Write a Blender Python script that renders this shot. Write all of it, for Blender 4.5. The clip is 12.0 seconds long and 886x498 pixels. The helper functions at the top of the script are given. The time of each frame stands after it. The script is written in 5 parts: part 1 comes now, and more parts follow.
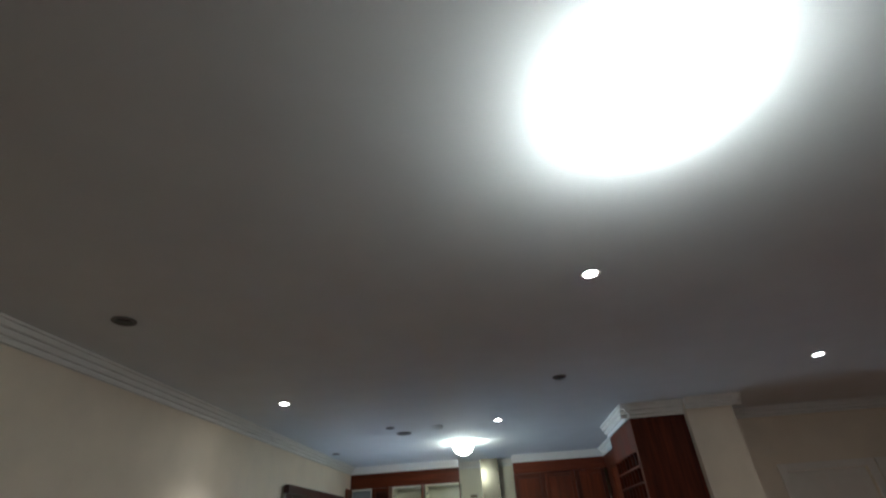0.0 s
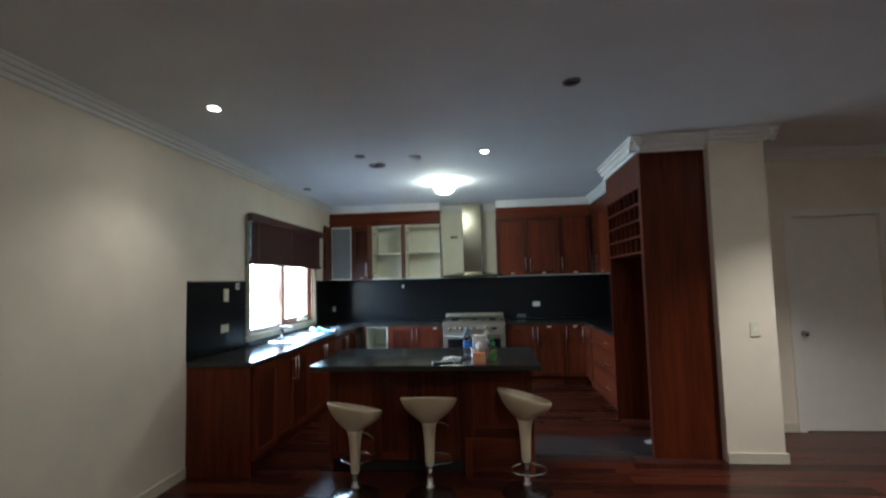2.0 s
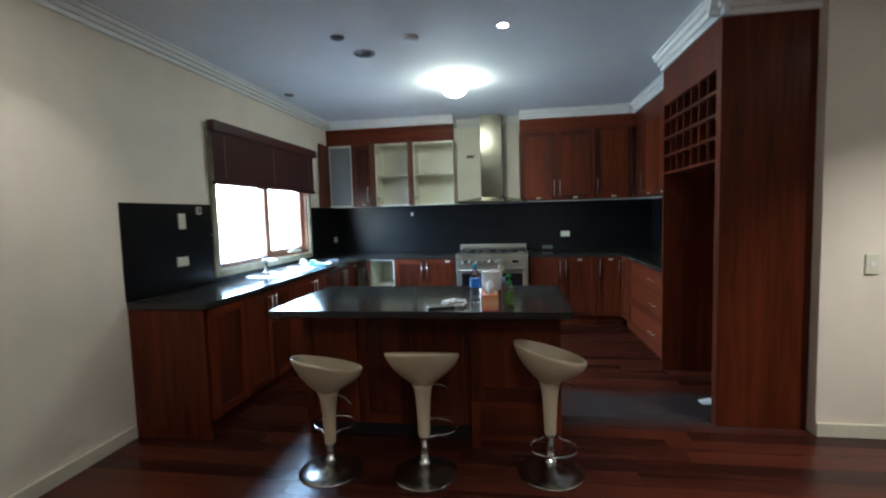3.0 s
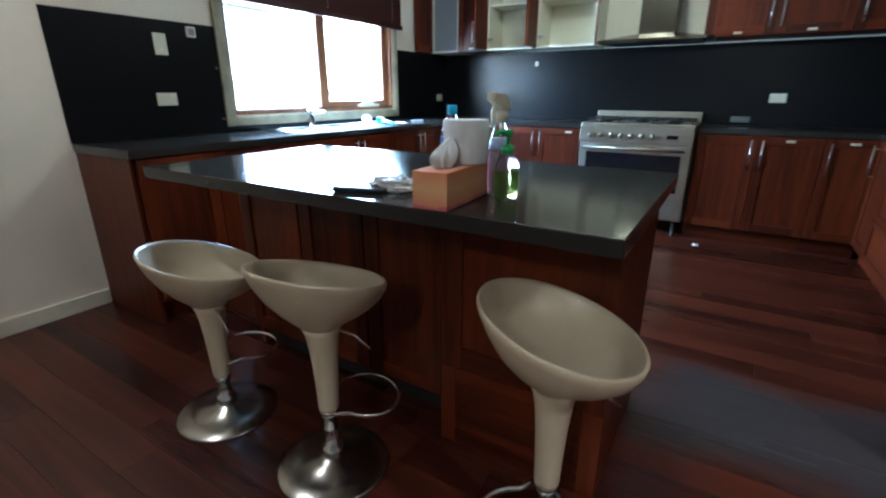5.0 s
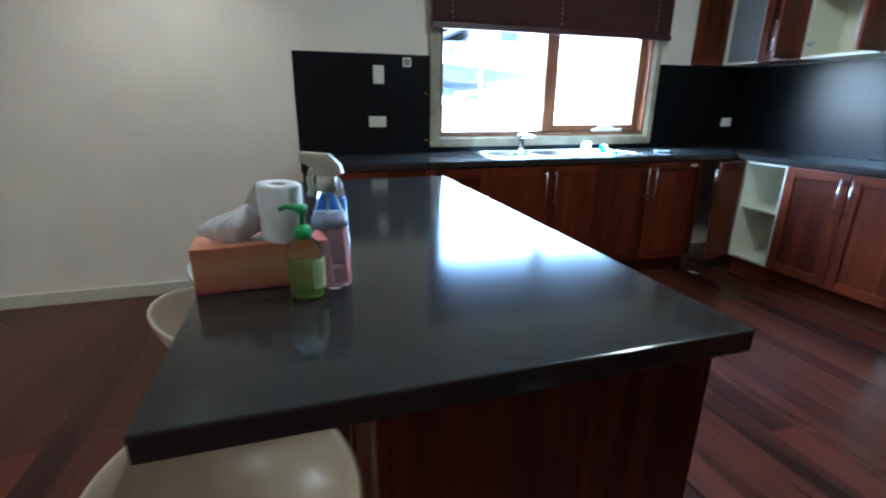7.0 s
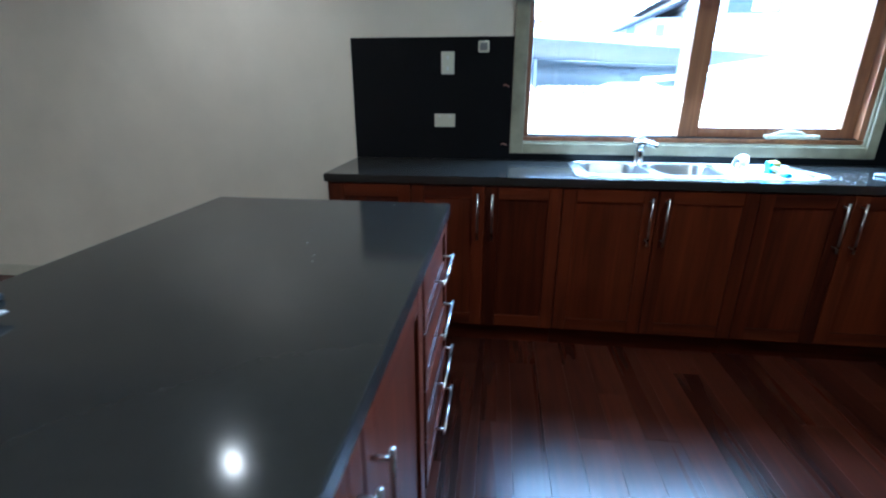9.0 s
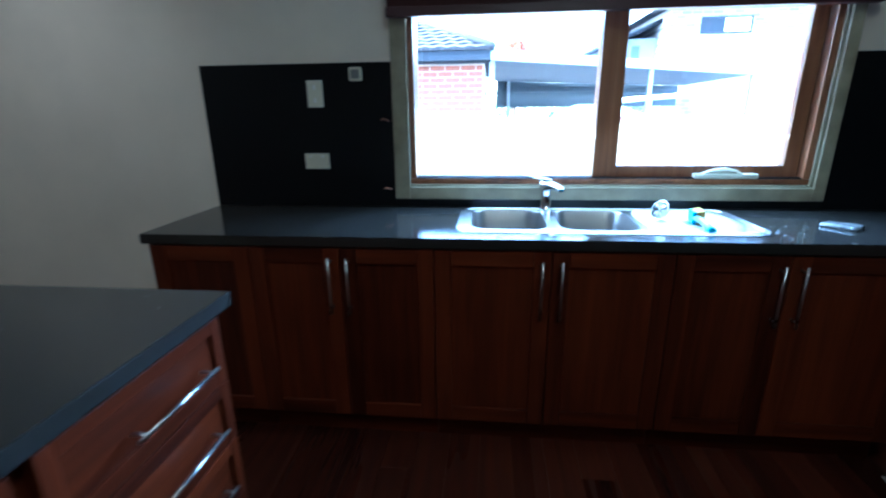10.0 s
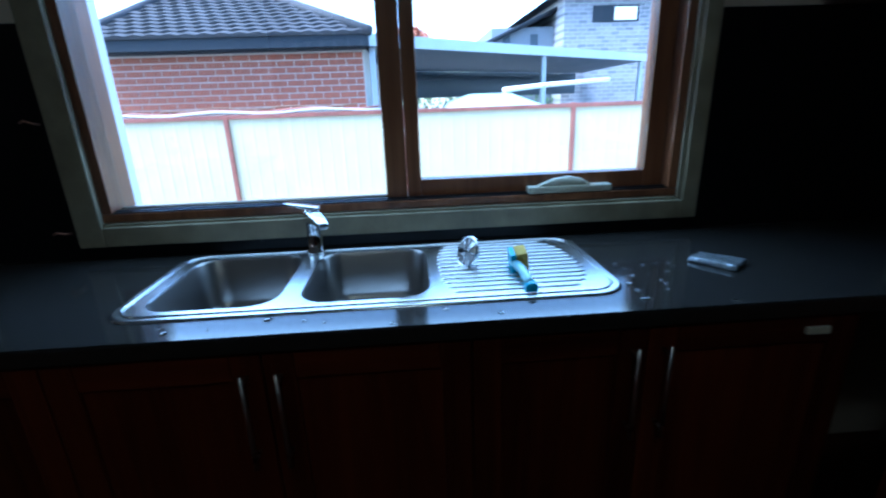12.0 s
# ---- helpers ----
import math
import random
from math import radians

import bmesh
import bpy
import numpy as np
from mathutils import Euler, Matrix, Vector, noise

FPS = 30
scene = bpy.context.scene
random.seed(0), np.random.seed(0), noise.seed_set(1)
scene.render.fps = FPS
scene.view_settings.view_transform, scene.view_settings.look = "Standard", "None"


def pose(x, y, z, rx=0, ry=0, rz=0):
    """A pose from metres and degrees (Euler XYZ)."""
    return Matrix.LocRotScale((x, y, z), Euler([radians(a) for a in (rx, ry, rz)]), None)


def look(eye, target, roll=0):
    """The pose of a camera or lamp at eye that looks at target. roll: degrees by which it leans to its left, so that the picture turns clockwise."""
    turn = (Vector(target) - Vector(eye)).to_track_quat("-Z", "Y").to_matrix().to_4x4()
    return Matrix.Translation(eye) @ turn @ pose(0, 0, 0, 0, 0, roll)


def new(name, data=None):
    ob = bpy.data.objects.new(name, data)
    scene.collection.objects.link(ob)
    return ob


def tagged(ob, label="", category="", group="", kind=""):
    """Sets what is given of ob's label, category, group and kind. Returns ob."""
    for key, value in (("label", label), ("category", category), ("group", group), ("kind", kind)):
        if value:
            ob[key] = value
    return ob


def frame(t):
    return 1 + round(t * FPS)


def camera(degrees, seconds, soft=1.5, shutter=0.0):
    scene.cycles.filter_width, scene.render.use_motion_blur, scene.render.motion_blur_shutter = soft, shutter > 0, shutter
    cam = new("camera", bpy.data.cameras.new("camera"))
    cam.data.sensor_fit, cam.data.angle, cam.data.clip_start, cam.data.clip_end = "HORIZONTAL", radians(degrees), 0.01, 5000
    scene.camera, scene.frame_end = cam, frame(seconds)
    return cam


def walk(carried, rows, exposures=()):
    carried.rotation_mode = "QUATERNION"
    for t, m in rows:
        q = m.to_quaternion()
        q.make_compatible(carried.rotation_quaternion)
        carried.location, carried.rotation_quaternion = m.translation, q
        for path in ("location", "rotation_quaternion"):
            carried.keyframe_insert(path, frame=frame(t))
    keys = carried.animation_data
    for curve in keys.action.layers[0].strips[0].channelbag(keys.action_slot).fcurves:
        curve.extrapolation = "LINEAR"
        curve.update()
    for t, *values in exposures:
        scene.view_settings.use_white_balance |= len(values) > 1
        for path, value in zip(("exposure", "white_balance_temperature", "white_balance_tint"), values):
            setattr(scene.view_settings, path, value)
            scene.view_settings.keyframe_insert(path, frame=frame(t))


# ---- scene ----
cam = camera(88.0, 12.0, soft=2.1, shutter=0.4)
PATH = [
    (0, (2.458, -4.539, 1.633), (2.304, -2.857, 2.704), -3.7),
    (0.5, (2.459, -4.513, 1.604), (2.296, -2.736, 2.506), -3.3),
    (1, (2.416, -4.372, 1.579), (2.268, -2.494, 2.25), -3.6),
    (1.5, (2.39, -3.953, 1.543), (2.283, -2.001, 1.968), -3.2),
    (2, (2.436, -3.54, 1.503), (2.251, -1.554, 1.644), -1.4),
    (2.5, (2.484, -3.114, 1.46), (2.212, -1.133, 1.435), -0.4),
    (3, (2.492, -2.606, 1.417), (2.192, -0.635, 1.269), -1.6),
    (3.5, (2.528, -2.187, 1.358), (2.148, -0.249, 1.038), -2.2),
    (3.7, (2.587, -2.006, 1.267), (2.102, -0.106, 0.877), -1.9),
    (5.5, (3.109, -0.793, 1.153), (1.843, 0.584, 0.445), 0.1),
    (6, (3.272, -0.551, 1.224), (1.657, 0.444, 0.591), 1.6),
    (6.5, (3.282, -0.296, 1.227), (1.535, 0.476, 0.634), 2.0),
    (7, (3.286, 0.003, 1.241), (1.464, 0.564, 0.637), 0.5),
    (7.2, (3.262, 0.096, 1.272), (1.409, 0.553, 0.672), 1.4),
    (7.5, (3.176, 0.21, 1.273), (1.289, 0.558, 0.708), 2.1),
    (7.7, (3.114, 0.32, 1.286), (1.226, 0.571, 0.678), 2.2),
    (9.3, (2.567, 0.983, 1.292), (0.689, 0.725, 0.654), -0.4),
    (9.5, (2.447, 1.092, 1.312), (0.562, 0.844, 0.694), -0.7),
    (10, (2.168, 1.348, 1.346), (0.263, 1.154, 0.766), -0.7),
    (10.5, (1.882, 1.532, 1.337), (-0.042, 1.529, 0.792), -1.1),
    (11, (1.646, 1.721, 1.341), (-0.267, 1.918, 0.792), -1.5),
    (11.5, (1.516, 1.959, 1.333), (-0.379, 2.227, 0.751), -1.8),
    (12, (1.406, 1.902, 1.329), (-0.492, 2.025, 0.71), -2.0),
]
walk(cam, [(t, look(eye, target, roll)) for t, eye, target, roll in PATH],
     [(0, 5.6, 5650, 6), (0.5, 5.1, 5650, 6), (1.0, 5.0, 5650, 6), (1.5, 5.5, 5600, 5), (2.5, 5.8, 5600, 5), (3.7, 6.25, 5330, 5), (5.5, 6.35, 5150, 4), (7.7, 6.25, 4950, 4), (9.3, 5.9, 4750, 3), (10.5, 4.55, 4500, 1), (11.2, 3.7, 4600, 2), (12, 3.02, 4680, 3)])

# ---------------------------------------------------------------- light
world = bpy.data.worlds.new("overcast_sky")
scene.world = world
world.use_nodes = True
wn = world.node_tree.nodes
sky = wn.new("ShaderNodeTexSky")
sky.sky_type = "NISHITA"
sky.sun_disc = False
sky.sun_elevation, sky.sun_rotation = radians(58), radians(165)
sky.air_density, sky.dust_density = 1.0, 1.5
wn["Background"].inputs[1].default_value = 0.15
world.node_tree.links.new(sky.outputs[0], wn["Background"].inputs[0])

sun = bpy.data.lights.new("sun", "SUN")
sun.energy, sun.angle, sun.color = 1.5, radians(25), (1.0, 0.98, 0.95)
new("sun", sun).matrix_world = look((4, -8, 14), (0, 0, 0))

# the overcast sky's light in the lower, open half of the window
opening = bpy.data.lights.new("window_daylight", "AREA")
opening.shape, opening.size, opening.size_y, opening.energy, opening.color = "RECTANGLE", 1.62, 0.46, 1.0, (0.62, 0.83, 1.0)
opening.spread = radians(150)
new("window_daylight", opening).matrix_world = look((0.07, 1.865, 1.40), (1.07, 1.865, 0.70))

CEIL = 2.70


# ---------------------------------------------------------------- materials
def mat(name, color, rough=0.5, metal=0.0, var=0.0, scale=8.0, bump=0.0, bscale=120.0, stretch=(1, 1, 1), spec=0.5, coat=0.0, dark=None):
    """A surface with two scales of variation in colour and gloss, and a fine relief."""
    m = bpy.data.materials.new(name)
    m.use_nodes = True
    nt = m.node_tree
    b = nt.nodes["Principled BSDF"]
    b.inputs["Roughness"].default_value = rough
    b.inputs["Metallic"].default_value = metal
    b.inputs["Specular IOR Level"].default_value = spec
    b.inputs["Coat Weight"].default_value = coat
    b.inputs["Coat Roughness"].default_value = 0.05
    b.inputs["Base Color"].default_value = (*color, 1)
    co = nt.nodes.new("ShaderNodeTexCoord")
    mp = nt.nodes.new("ShaderNodeMapping")
    mp.inputs["Scale"].default_value = stretch
    nt.links.new(co.outputs["Object"], mp.inputs["Vector"])
    if var:
        n1, n2 = nt.nodes.new("ShaderNodeTexNoise"), nt.nodes.new("ShaderNodeTexNoise")
        n1.inputs["Scale"].default_value, n2.inputs["Scale"].default_value = scale, scale * 0.13
        n1.inputs["Detail"].default_value = 6
        mix = nt.nodes.new("ShaderNodeMath")
        mix.operation = "ADD"
        nt.links.new(mp.outputs[0], n1.inputs["Vector"])
        nt.links.new(mp.outputs[0], n2.inputs["Vector"])
        nt.links.new(n1.outputs["Fac"], mix.inputs[0])
        nt.links.new(n2.outputs["Fac"], mix.inputs[1])
        ramp = nt.nodes.new("ShaderNodeMapRange")
        ramp.inputs["From Min"].default_value, ramp.inputs["From Max"].default_value = 0.7, 1.3
        nt.links.new(mix.outputs[0], ramp.inputs["Value"])
        mc = nt.nodes.new("ShaderNodeMix")
        mc.data_type = "RGBA"
        lo = dark or tuple(c * (1 - var) for c in color)
        mc.inputs["A"].default_value = (*lo, 1)
        mc.inputs["B"].default_value = (*[min(1, c * (1 + var * 0.5)) for c in color], 1)
        nt.links.new(ramp.outputs[0], mc.inputs["Factor"])
        nt.links.new(mc.outputs["Result"], b.inputs["Base Color"])
        rr = nt.nodes.new("ShaderNodeMapRange")
        rr.inputs["To Min"].default_value, rr.inputs["To Max"].default_value = rough * 0.85, min(1, rough * 1.2)
        nt.links.new(n1.outputs["Fac"], rr.inputs["Value"])
        nt.links.new(rr.outputs[0], b.inputs["Roughness"])
    if bump:
        n3 = nt.nodes.new("ShaderNodeTexNoise")
        n3.inputs["Scale"].default_value = bscale
        nt.links.new(mp.outputs[0], n3.inputs["Vector"])
        bp = nt.nodes.new("ShaderNodeBump")
        bp.inputs["Strength"].default_value, bp.inputs["Distance"].default_value = bump, 0.01
        nt.links.new(n3.outputs["Fac"], bp.inputs["Height"])
        nt.links.new(bp.outputs[0], b.inputs["Normal"])
    return m


def wood(name, light, dark, rough=0.3, scale=14.0, along="z", coat=0.3, spread=0.35):
    """Stained timber: long grain, broad bands, and a tone of its own for each piece."""
    m = bpy.data.materials.new(name)
    m.use_nodes = True
    nt = m.node_tree
    b = nt.nodes["Principled BSDF"]
    b.inputs["Coat Weight"].default_value, b.inputs["Coat Roughness"].default_value = coat, 0.15
    co, mp, info = nt.nodes.new("ShaderNodeTexCoord"), nt.nodes.new("ShaderNodeMapping"), nt.nodes.new("ShaderNodeObjectInfo")
    mp.inputs["Scale"].default_value = {"z": (1, 1, 0.06), "x": (0.06, 1, 1), "y": (1, 0.06, 1)}[along]
    off = nt.nodes.new("ShaderNodeVectorMath")
    off.operation = "SCALE"
    off.inputs[0].default_value = (17.3, 9.1, 13.7)
    nt.links.new(info.outputs["Random"], off.inputs["Scale"])
    nt.links.new(co.outputs["Object"], mp.inputs["Vector"])
    nt.links.new(off.outputs[0], mp.inputs["Location"])
    n1, n2 = nt.nodes.new("ShaderNodeTexNoise"), nt.nodes.new("ShaderNodeTexNoise")
    n1.inputs["Scale"].default_value, n2.inputs["Scale"].default_value = scale * 3, scale * 0.35
    n1.inputs["Detail"].default_value, n1.inputs["Distortion"].default_value = 8, 0.6
    n2.inputs["Detail"].default_value = 3
    for n in (n1, n2):
        nt.links.new(mp.outputs[0], n.inputs["Vector"])
    add = nt.nodes.new("ShaderNodeMath")
    add.operation = "ADD"
    nt.links.new(n1.outputs["Fac"], add.inputs[0])
    nt.links.new(n2.outputs["Fac"], add.inputs[1])
    tone = nt.nodes.new("ShaderNodeMath")
    tone.operation = "MULTIPLY_ADD"
    tone.inputs[1].default_value = spread
    nt.links.new(info.outputs["Random"], tone.inputs[0])
    nt.links.new(add.outputs[0], tone.inputs[2])
    mr = nt.nodes.new("ShaderNodeMapRange")
    mr.inputs["From Min"].default_value, mr.inputs["From Max"].default_value = 0.75 + spread * 0.3, 1.3 + spread * 0.7
    nt.links.new(tone.outputs[0], mr.inputs["Value"])
    mc = nt.nodes.new("ShaderNodeMix")
    mc.data_type = "RGBA"
    mc.inputs["A"].default_value, mc.inputs["B"].default_value = (*dark, 1), (*light, 1)
    nt.links.new(mr.outputs[0], mc.inputs["Factor"])
    nt.links.new(mc.outputs["Result"], b.inputs["Base Color"])
    rr = nt.nodes.new("ShaderNodeMapRange")
    rr.inputs["To Min"].default_value, rr.inputs["To Max"].default_value = rough * 0.8, rough * 1.3
    nt.links.new(n2.outputs["Fac"], rr.inputs["Value"])
    nt.links.new(rr.outputs[0], b.inputs["Roughness"])
    bp = nt.nodes.new("ShaderNodeBump")
    bp.inputs["Strength"].default_value, bp.inputs["Distance"].default_value = 0.12, 0.003
    nt.links.new(n1.outputs["Fac"], bp.inputs["Height"])
    nt.links.new(bp.outputs[0], b.inputs["Normal"])
    return m


def glass(name, color=(1, 1, 1), rough=0.0, ior=1.45):
    m = bpy.data.materials.new(name)
    m.use_nodes = True
    b = m.node_tree.nodes["Principled BSDF"]
    b.inputs["Base Color"].default_value = (*color, 1)
    b.inputs["Transmission Weight"].default_value = 1.0
    b.inputs["Roughness"].default_value, b.inputs["IOR"].default_value = rough, ior
    return m


def glow(name, color, strength):
    m = bpy.data.materials.new(name)
    m.use_nodes = True
    b = m.node_tree.nodes["Principled BSDF"]
    b.inputs["Base Color"].default_value = (0.8, 0.8, 0.8, 1)
    b.inputs["Emission Color"].default_value = (*color, 1)
    b.inputs["Emission Strength"].default_value = strength
    return m


M_WALL = mat("warm_white_wall_paint", (0.76, 0.668, 0.545), 0.6, var=0.10, scale=3, bump=0.05, bscale=160)
M_CREAM = mat("cream_wall_paint", (0.74, 0.70, 0.56), 0.6, var=0.06, scale=6, bump=0.05, bscale=160)
M_CEIL = mat("ceiling_paint", (0.75, 0.785, 0.80), 0.8, var=0.05, scale=3, bump=0.04, bscale=90)
M_WHITE = mat("white_gloss_paint", (0.78, 0.77, 0.74), 0.35, var=0.05, scale=12)
M_DOORW = mat("white_door_paint", (0.78, 0.735, 0.67), 0.4, var=0.05, scale=9)
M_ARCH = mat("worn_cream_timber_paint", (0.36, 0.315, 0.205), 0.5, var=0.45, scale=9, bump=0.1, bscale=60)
M_SKIRT = mat("cream_skirting_paint", (0.60, 0.54, 0.42), 0.45, var=0.15, scale=9, bump=0.05, bscale=60)
M_JARRAH = wood("red_jarrah_veneer", (0.142, 0.0265, 0.0074), (0.036, 0.0064, 0.0025), 0.36, 10, "z", coat=0.0)
M_JARRAH_H = wood("red_jarrah_rail", (0.142, 0.0265, 0.0074), (0.036, 0.0064, 0.0025), 0.36, 10, "x", coat=0.0)
for m in (M_JARRAH, M_JARRAH_H):
    m.node_tree.nodes["Principled BSDF"].inputs["Specular IOR Level"].default_value = 0.2
M_FLOOR = wood("polished_dark_red_floorboard", (0.090, 0.0205, 0.0100), (0.021, 0.0054, 0.0034), 0.27, 9, "x", coat=0.08, spread=0.36)
nt = M_FLOOR.node_tree
pb = nt.nodes["Principled BSDF"]
pb.inputs["Specular IOR Level"].default_value = 0.27
geo, sxyz = nt.nodes.new("ShaderNodeNewGeometry"), nt.nodes.new("ShaderNodeSeparateXYZ")
nt.links.new(geo.outputs["Position"], sxyz.inputs[0])
wob = nt.nodes.new("ShaderNodeTexNoise")
wob.inputs["Scale"].default_value, wob.inputs["Detail"].default_value = 2.6, 5
nt.links.new(geo.outputs["Position"], wob.inputs["Vector"])


def nmath(tree, op, a, b):
    nd = tree.nodes.new("ShaderNodeMath")
    nd.operation = op
    for i, v in enumerate((a, b)):
        if isinstance(v, (int, float)):
            nd.inputs[i].default_value = v
        else:
            tree.links.new(v, nd.inputs[i])
    return nd.outputs[0]


# a grey patch mixed into the boards' colour in front of the refrigerator recess
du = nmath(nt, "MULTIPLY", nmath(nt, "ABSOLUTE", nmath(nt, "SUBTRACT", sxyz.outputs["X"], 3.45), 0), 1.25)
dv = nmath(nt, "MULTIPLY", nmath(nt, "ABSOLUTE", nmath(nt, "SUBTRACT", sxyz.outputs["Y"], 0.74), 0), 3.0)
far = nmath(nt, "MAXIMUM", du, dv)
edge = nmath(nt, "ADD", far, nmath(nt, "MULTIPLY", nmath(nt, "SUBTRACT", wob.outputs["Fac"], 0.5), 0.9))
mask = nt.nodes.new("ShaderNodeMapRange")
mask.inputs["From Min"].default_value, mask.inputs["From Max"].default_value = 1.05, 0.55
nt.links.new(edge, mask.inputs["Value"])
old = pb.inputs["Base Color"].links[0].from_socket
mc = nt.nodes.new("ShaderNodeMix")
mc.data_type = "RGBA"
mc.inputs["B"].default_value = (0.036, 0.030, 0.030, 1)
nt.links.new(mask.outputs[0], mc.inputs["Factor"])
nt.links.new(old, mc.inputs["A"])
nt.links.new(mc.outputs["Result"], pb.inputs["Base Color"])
M_FLOOR_J = mat("floor_joint_shadow", (0.012, 0.006, 0.005), 0.8)
M_STONE = mat("charcoal_laminate_worktop", (0.028, 0.0258, 0.0232), 0.12, var=0.06, scale=40, spec=0.34)
stone = M_STONE.node_tree
stone.links.remove(stone.nodes["Principled BSDF"].inputs["Roughness"].links[0])
M_SPLASH = mat("black_gloss_panel", (0.007, 0.007, 0.008), 0.30, spec=0.17)
M_STEEL = mat("brushed_stainless_steel", (0.55, 0.54, 0.52), 0.28, 1.0, var=0.12, scale=40, stretch=(0.1, 1, 1), bump=0.02, bscale=200)
M_CHROME = mat("chrome", (0.72, 0.72, 0.73), 0.08, 1.0)
M_MELAMINE = mat("white_melamine", (0.72, 0.69, 0.55), 0.4, var=0.04, scale=10)
M_PLASTIC = mat("white_plastic", (0.70, 0.665, 0.52), 0.35, var=0.05, scale=30)
M_STOOL = mat("ivory_gloss_plastic", (0.56, 0.455, 0.31), 0.36, var=0.06, scale=14, coat=0.12)
M_GLASSB = mat("dark_oven_glass", (0.008, 0.008, 0.010), 0.05)
M_PANE = glass("clear_window_glass")
M_BLIND = mat("dark_red_timber_slat", (0.055, 0.016, 0.014), 0.4, var=0.3, scale=20, stretch=(1, 0.1, 1))
M_SASH = wood("varnished_window_timber", (0.40, 0.17, 0.072), (0.16, 0.062, 0.027), 0.35, 12, "z", coat=0.2, spread=0.2)
M_BLACK = mat("black_plastic", (0.012, 0.012, 0.013), 0.4)
M_LAMP = glow("lit_lamp_glass", (1.0, 0.90, 0.74), 3.5)
M_OYSTER = glow("lit_opal_glass", (1.0, 1.0, 0.80), 1.3)
M_OYSTER_BIG = glow("bright_lit_opal_glass", (1.0, 0.96, 0.83), 2.1)


# ---------------------------------------------------------------- mesh helpers
def bx(bm, x0, x1, y0, y1, z0, z1, bevel=0.0):
    """A box added to bm, with its edges taken off by bevel."""
    r = bmesh.ops.create_cube(bm, size=1.0)
    vs = r["verts"]
    bmesh.ops.scale(bm, vec=(x1 - x0, y1 - y0, z1 - z0), verts=vs)
    bmesh.ops.translate(bm, vec=((x0 + x1) / 2, (y0 + y1) / 2, (z0 + z1) / 2), verts=vs)
    if bevel:
        es = list({e for v in vs for e in v.link_edges})
        bmesh.ops.bevel(bm, geom=es, offset=bevel, segments=2, affect="EDGES", profile=0.6)
    return bm


def box(*a, **k):
    return bx(bmesh.new(), *a, **k)


def lathe(profile, seg=32, bm=None):
    """A turned form from (radius, height) pairs, about z."""
    bm = bm or bmesh.new()
    rings = []
    for r, z in profile:
        rings.append([bm.verts.new((r * math.cos(2 * math.pi * i / seg), r * math.sin(2 * math.pi * i / seg), z)) for i in range(seg)])
    for a, b in zip(rings, rings[1:]):
        for i in range(seg):
            bm.faces.new((a[i], a[(i + 1) % seg], b[(i + 1) % seg], b[i]))
    if profile[0][0] > 1e-4:
        bm.faces.new(rings[0][::-1])
    if profile[-1][0] > 1e-4:
        bm.faces.new(rings[-1])
    for f in bm.faces:
        f.smooth = True
    return bm


def tube(pts, r, seg=10, bm=None, closed=False):
    """A round bar along points."""
    bm = bm or bmesh.new()
    pts = [Vector(p) for p in pts]
    rings, n = [], len(pts)
    for i, p in enumerate(pts):
        a = pts[(i - 1) % n] if (closed or i) else p
        b = pts[(i + 1) % n] if (closed or i < n - 1) else p
        q = (b - a).normalized().to_track_quat("Z", "Y")
        rings.append([bm.verts.new(p + q @ Vector((r * math.cos(2 * math.pi * k / seg), r * math.sin(2 * math.pi * k / seg), 0))) for k in range(seg)])
    for i in range(n if closed else n - 1):
        a, b = rings[i], rings[(i + 1) % n]
        for k in range(seg):
            bm.faces.new((a[k], a[(k + 1) % seg], b[(k + 1) % seg], b[k]))
    if not closed:
        bm.faces.new(rings[0][::-1])
        bm.faces.new(rings[-1])
    for f in bm.faces:
        f.smooth = True
    return bm


def moved(bm, m):
    bmesh.ops.transform(bm, matrix=m, verts=bm.verts)
    return bm


def mesh_of(name, bm, material):
    bmesh.ops.recalc_face_normals(bm, faces=bm.faces)
    me = bpy.data.meshes.new(name)
    bm.to_mesh(me)
    bm.free()
    me.materials.append(material)
    return me


def part(name, bm, material, parent, label=""):
    ob = new(name, mesh_of(name, bm, material))
    ob.parent = parent
    return tagged(ob, label)


def thing(name, label, category, m=None, group="", kind=""):
    ob = new(name)
    ob.empty_display_size = 0.1
    if m is not None:
        ob.matrix_world = m
    return tagged(ob, label, category, group, kind)


def solid(name, bm, material, label, category="", kind="", group=""):
    return tagged(new(name, mesh_of(name, bm, material)), label, category, group, kind)


# ---------------------------------------------------------------- the room
YB, YF, XR = 3.76, -6.6, 8.6            # back wall, wall behind the walk, far side of the living area
W0, W1, WZ0, WZ1 = 0.975, 2.755, 1.005, 2.17   # window opening

bm = bmesh.new()
bx(bm, -0.14, 0, YF, W0, 0, CEIL)
bx(bm, -0.14, 0, W1, YB, 0, CEIL)
bx(bm, -0.14, 0, W0, W1, -0.0, WZ0)
bx(bm, -0.14, 0, W0, W1, WZ1, CEIL)
solid("wall_west", bm, M_WALL, "warm white painted wall with a window opening", "wall", "structure")
solid("wall_north", box(-0.14, 4.75, YB, YB + 0.14, 0, CEIL), M_CREAM, "cream painted wall behind the kitchen cabinets", "wall", "structure")
solid("wall_kitchen_side", box(4.312, 4.75, 0.428, YB, 0, CEIL), M_WALL, "white painted end of a thick kitchen wall", "wall", "structure")
solid("wall_south", box(-0.14, XR, YF - 0.14, YF, 0, CEIL), M_WALL, "plain white painted wall", "wall", "structure")
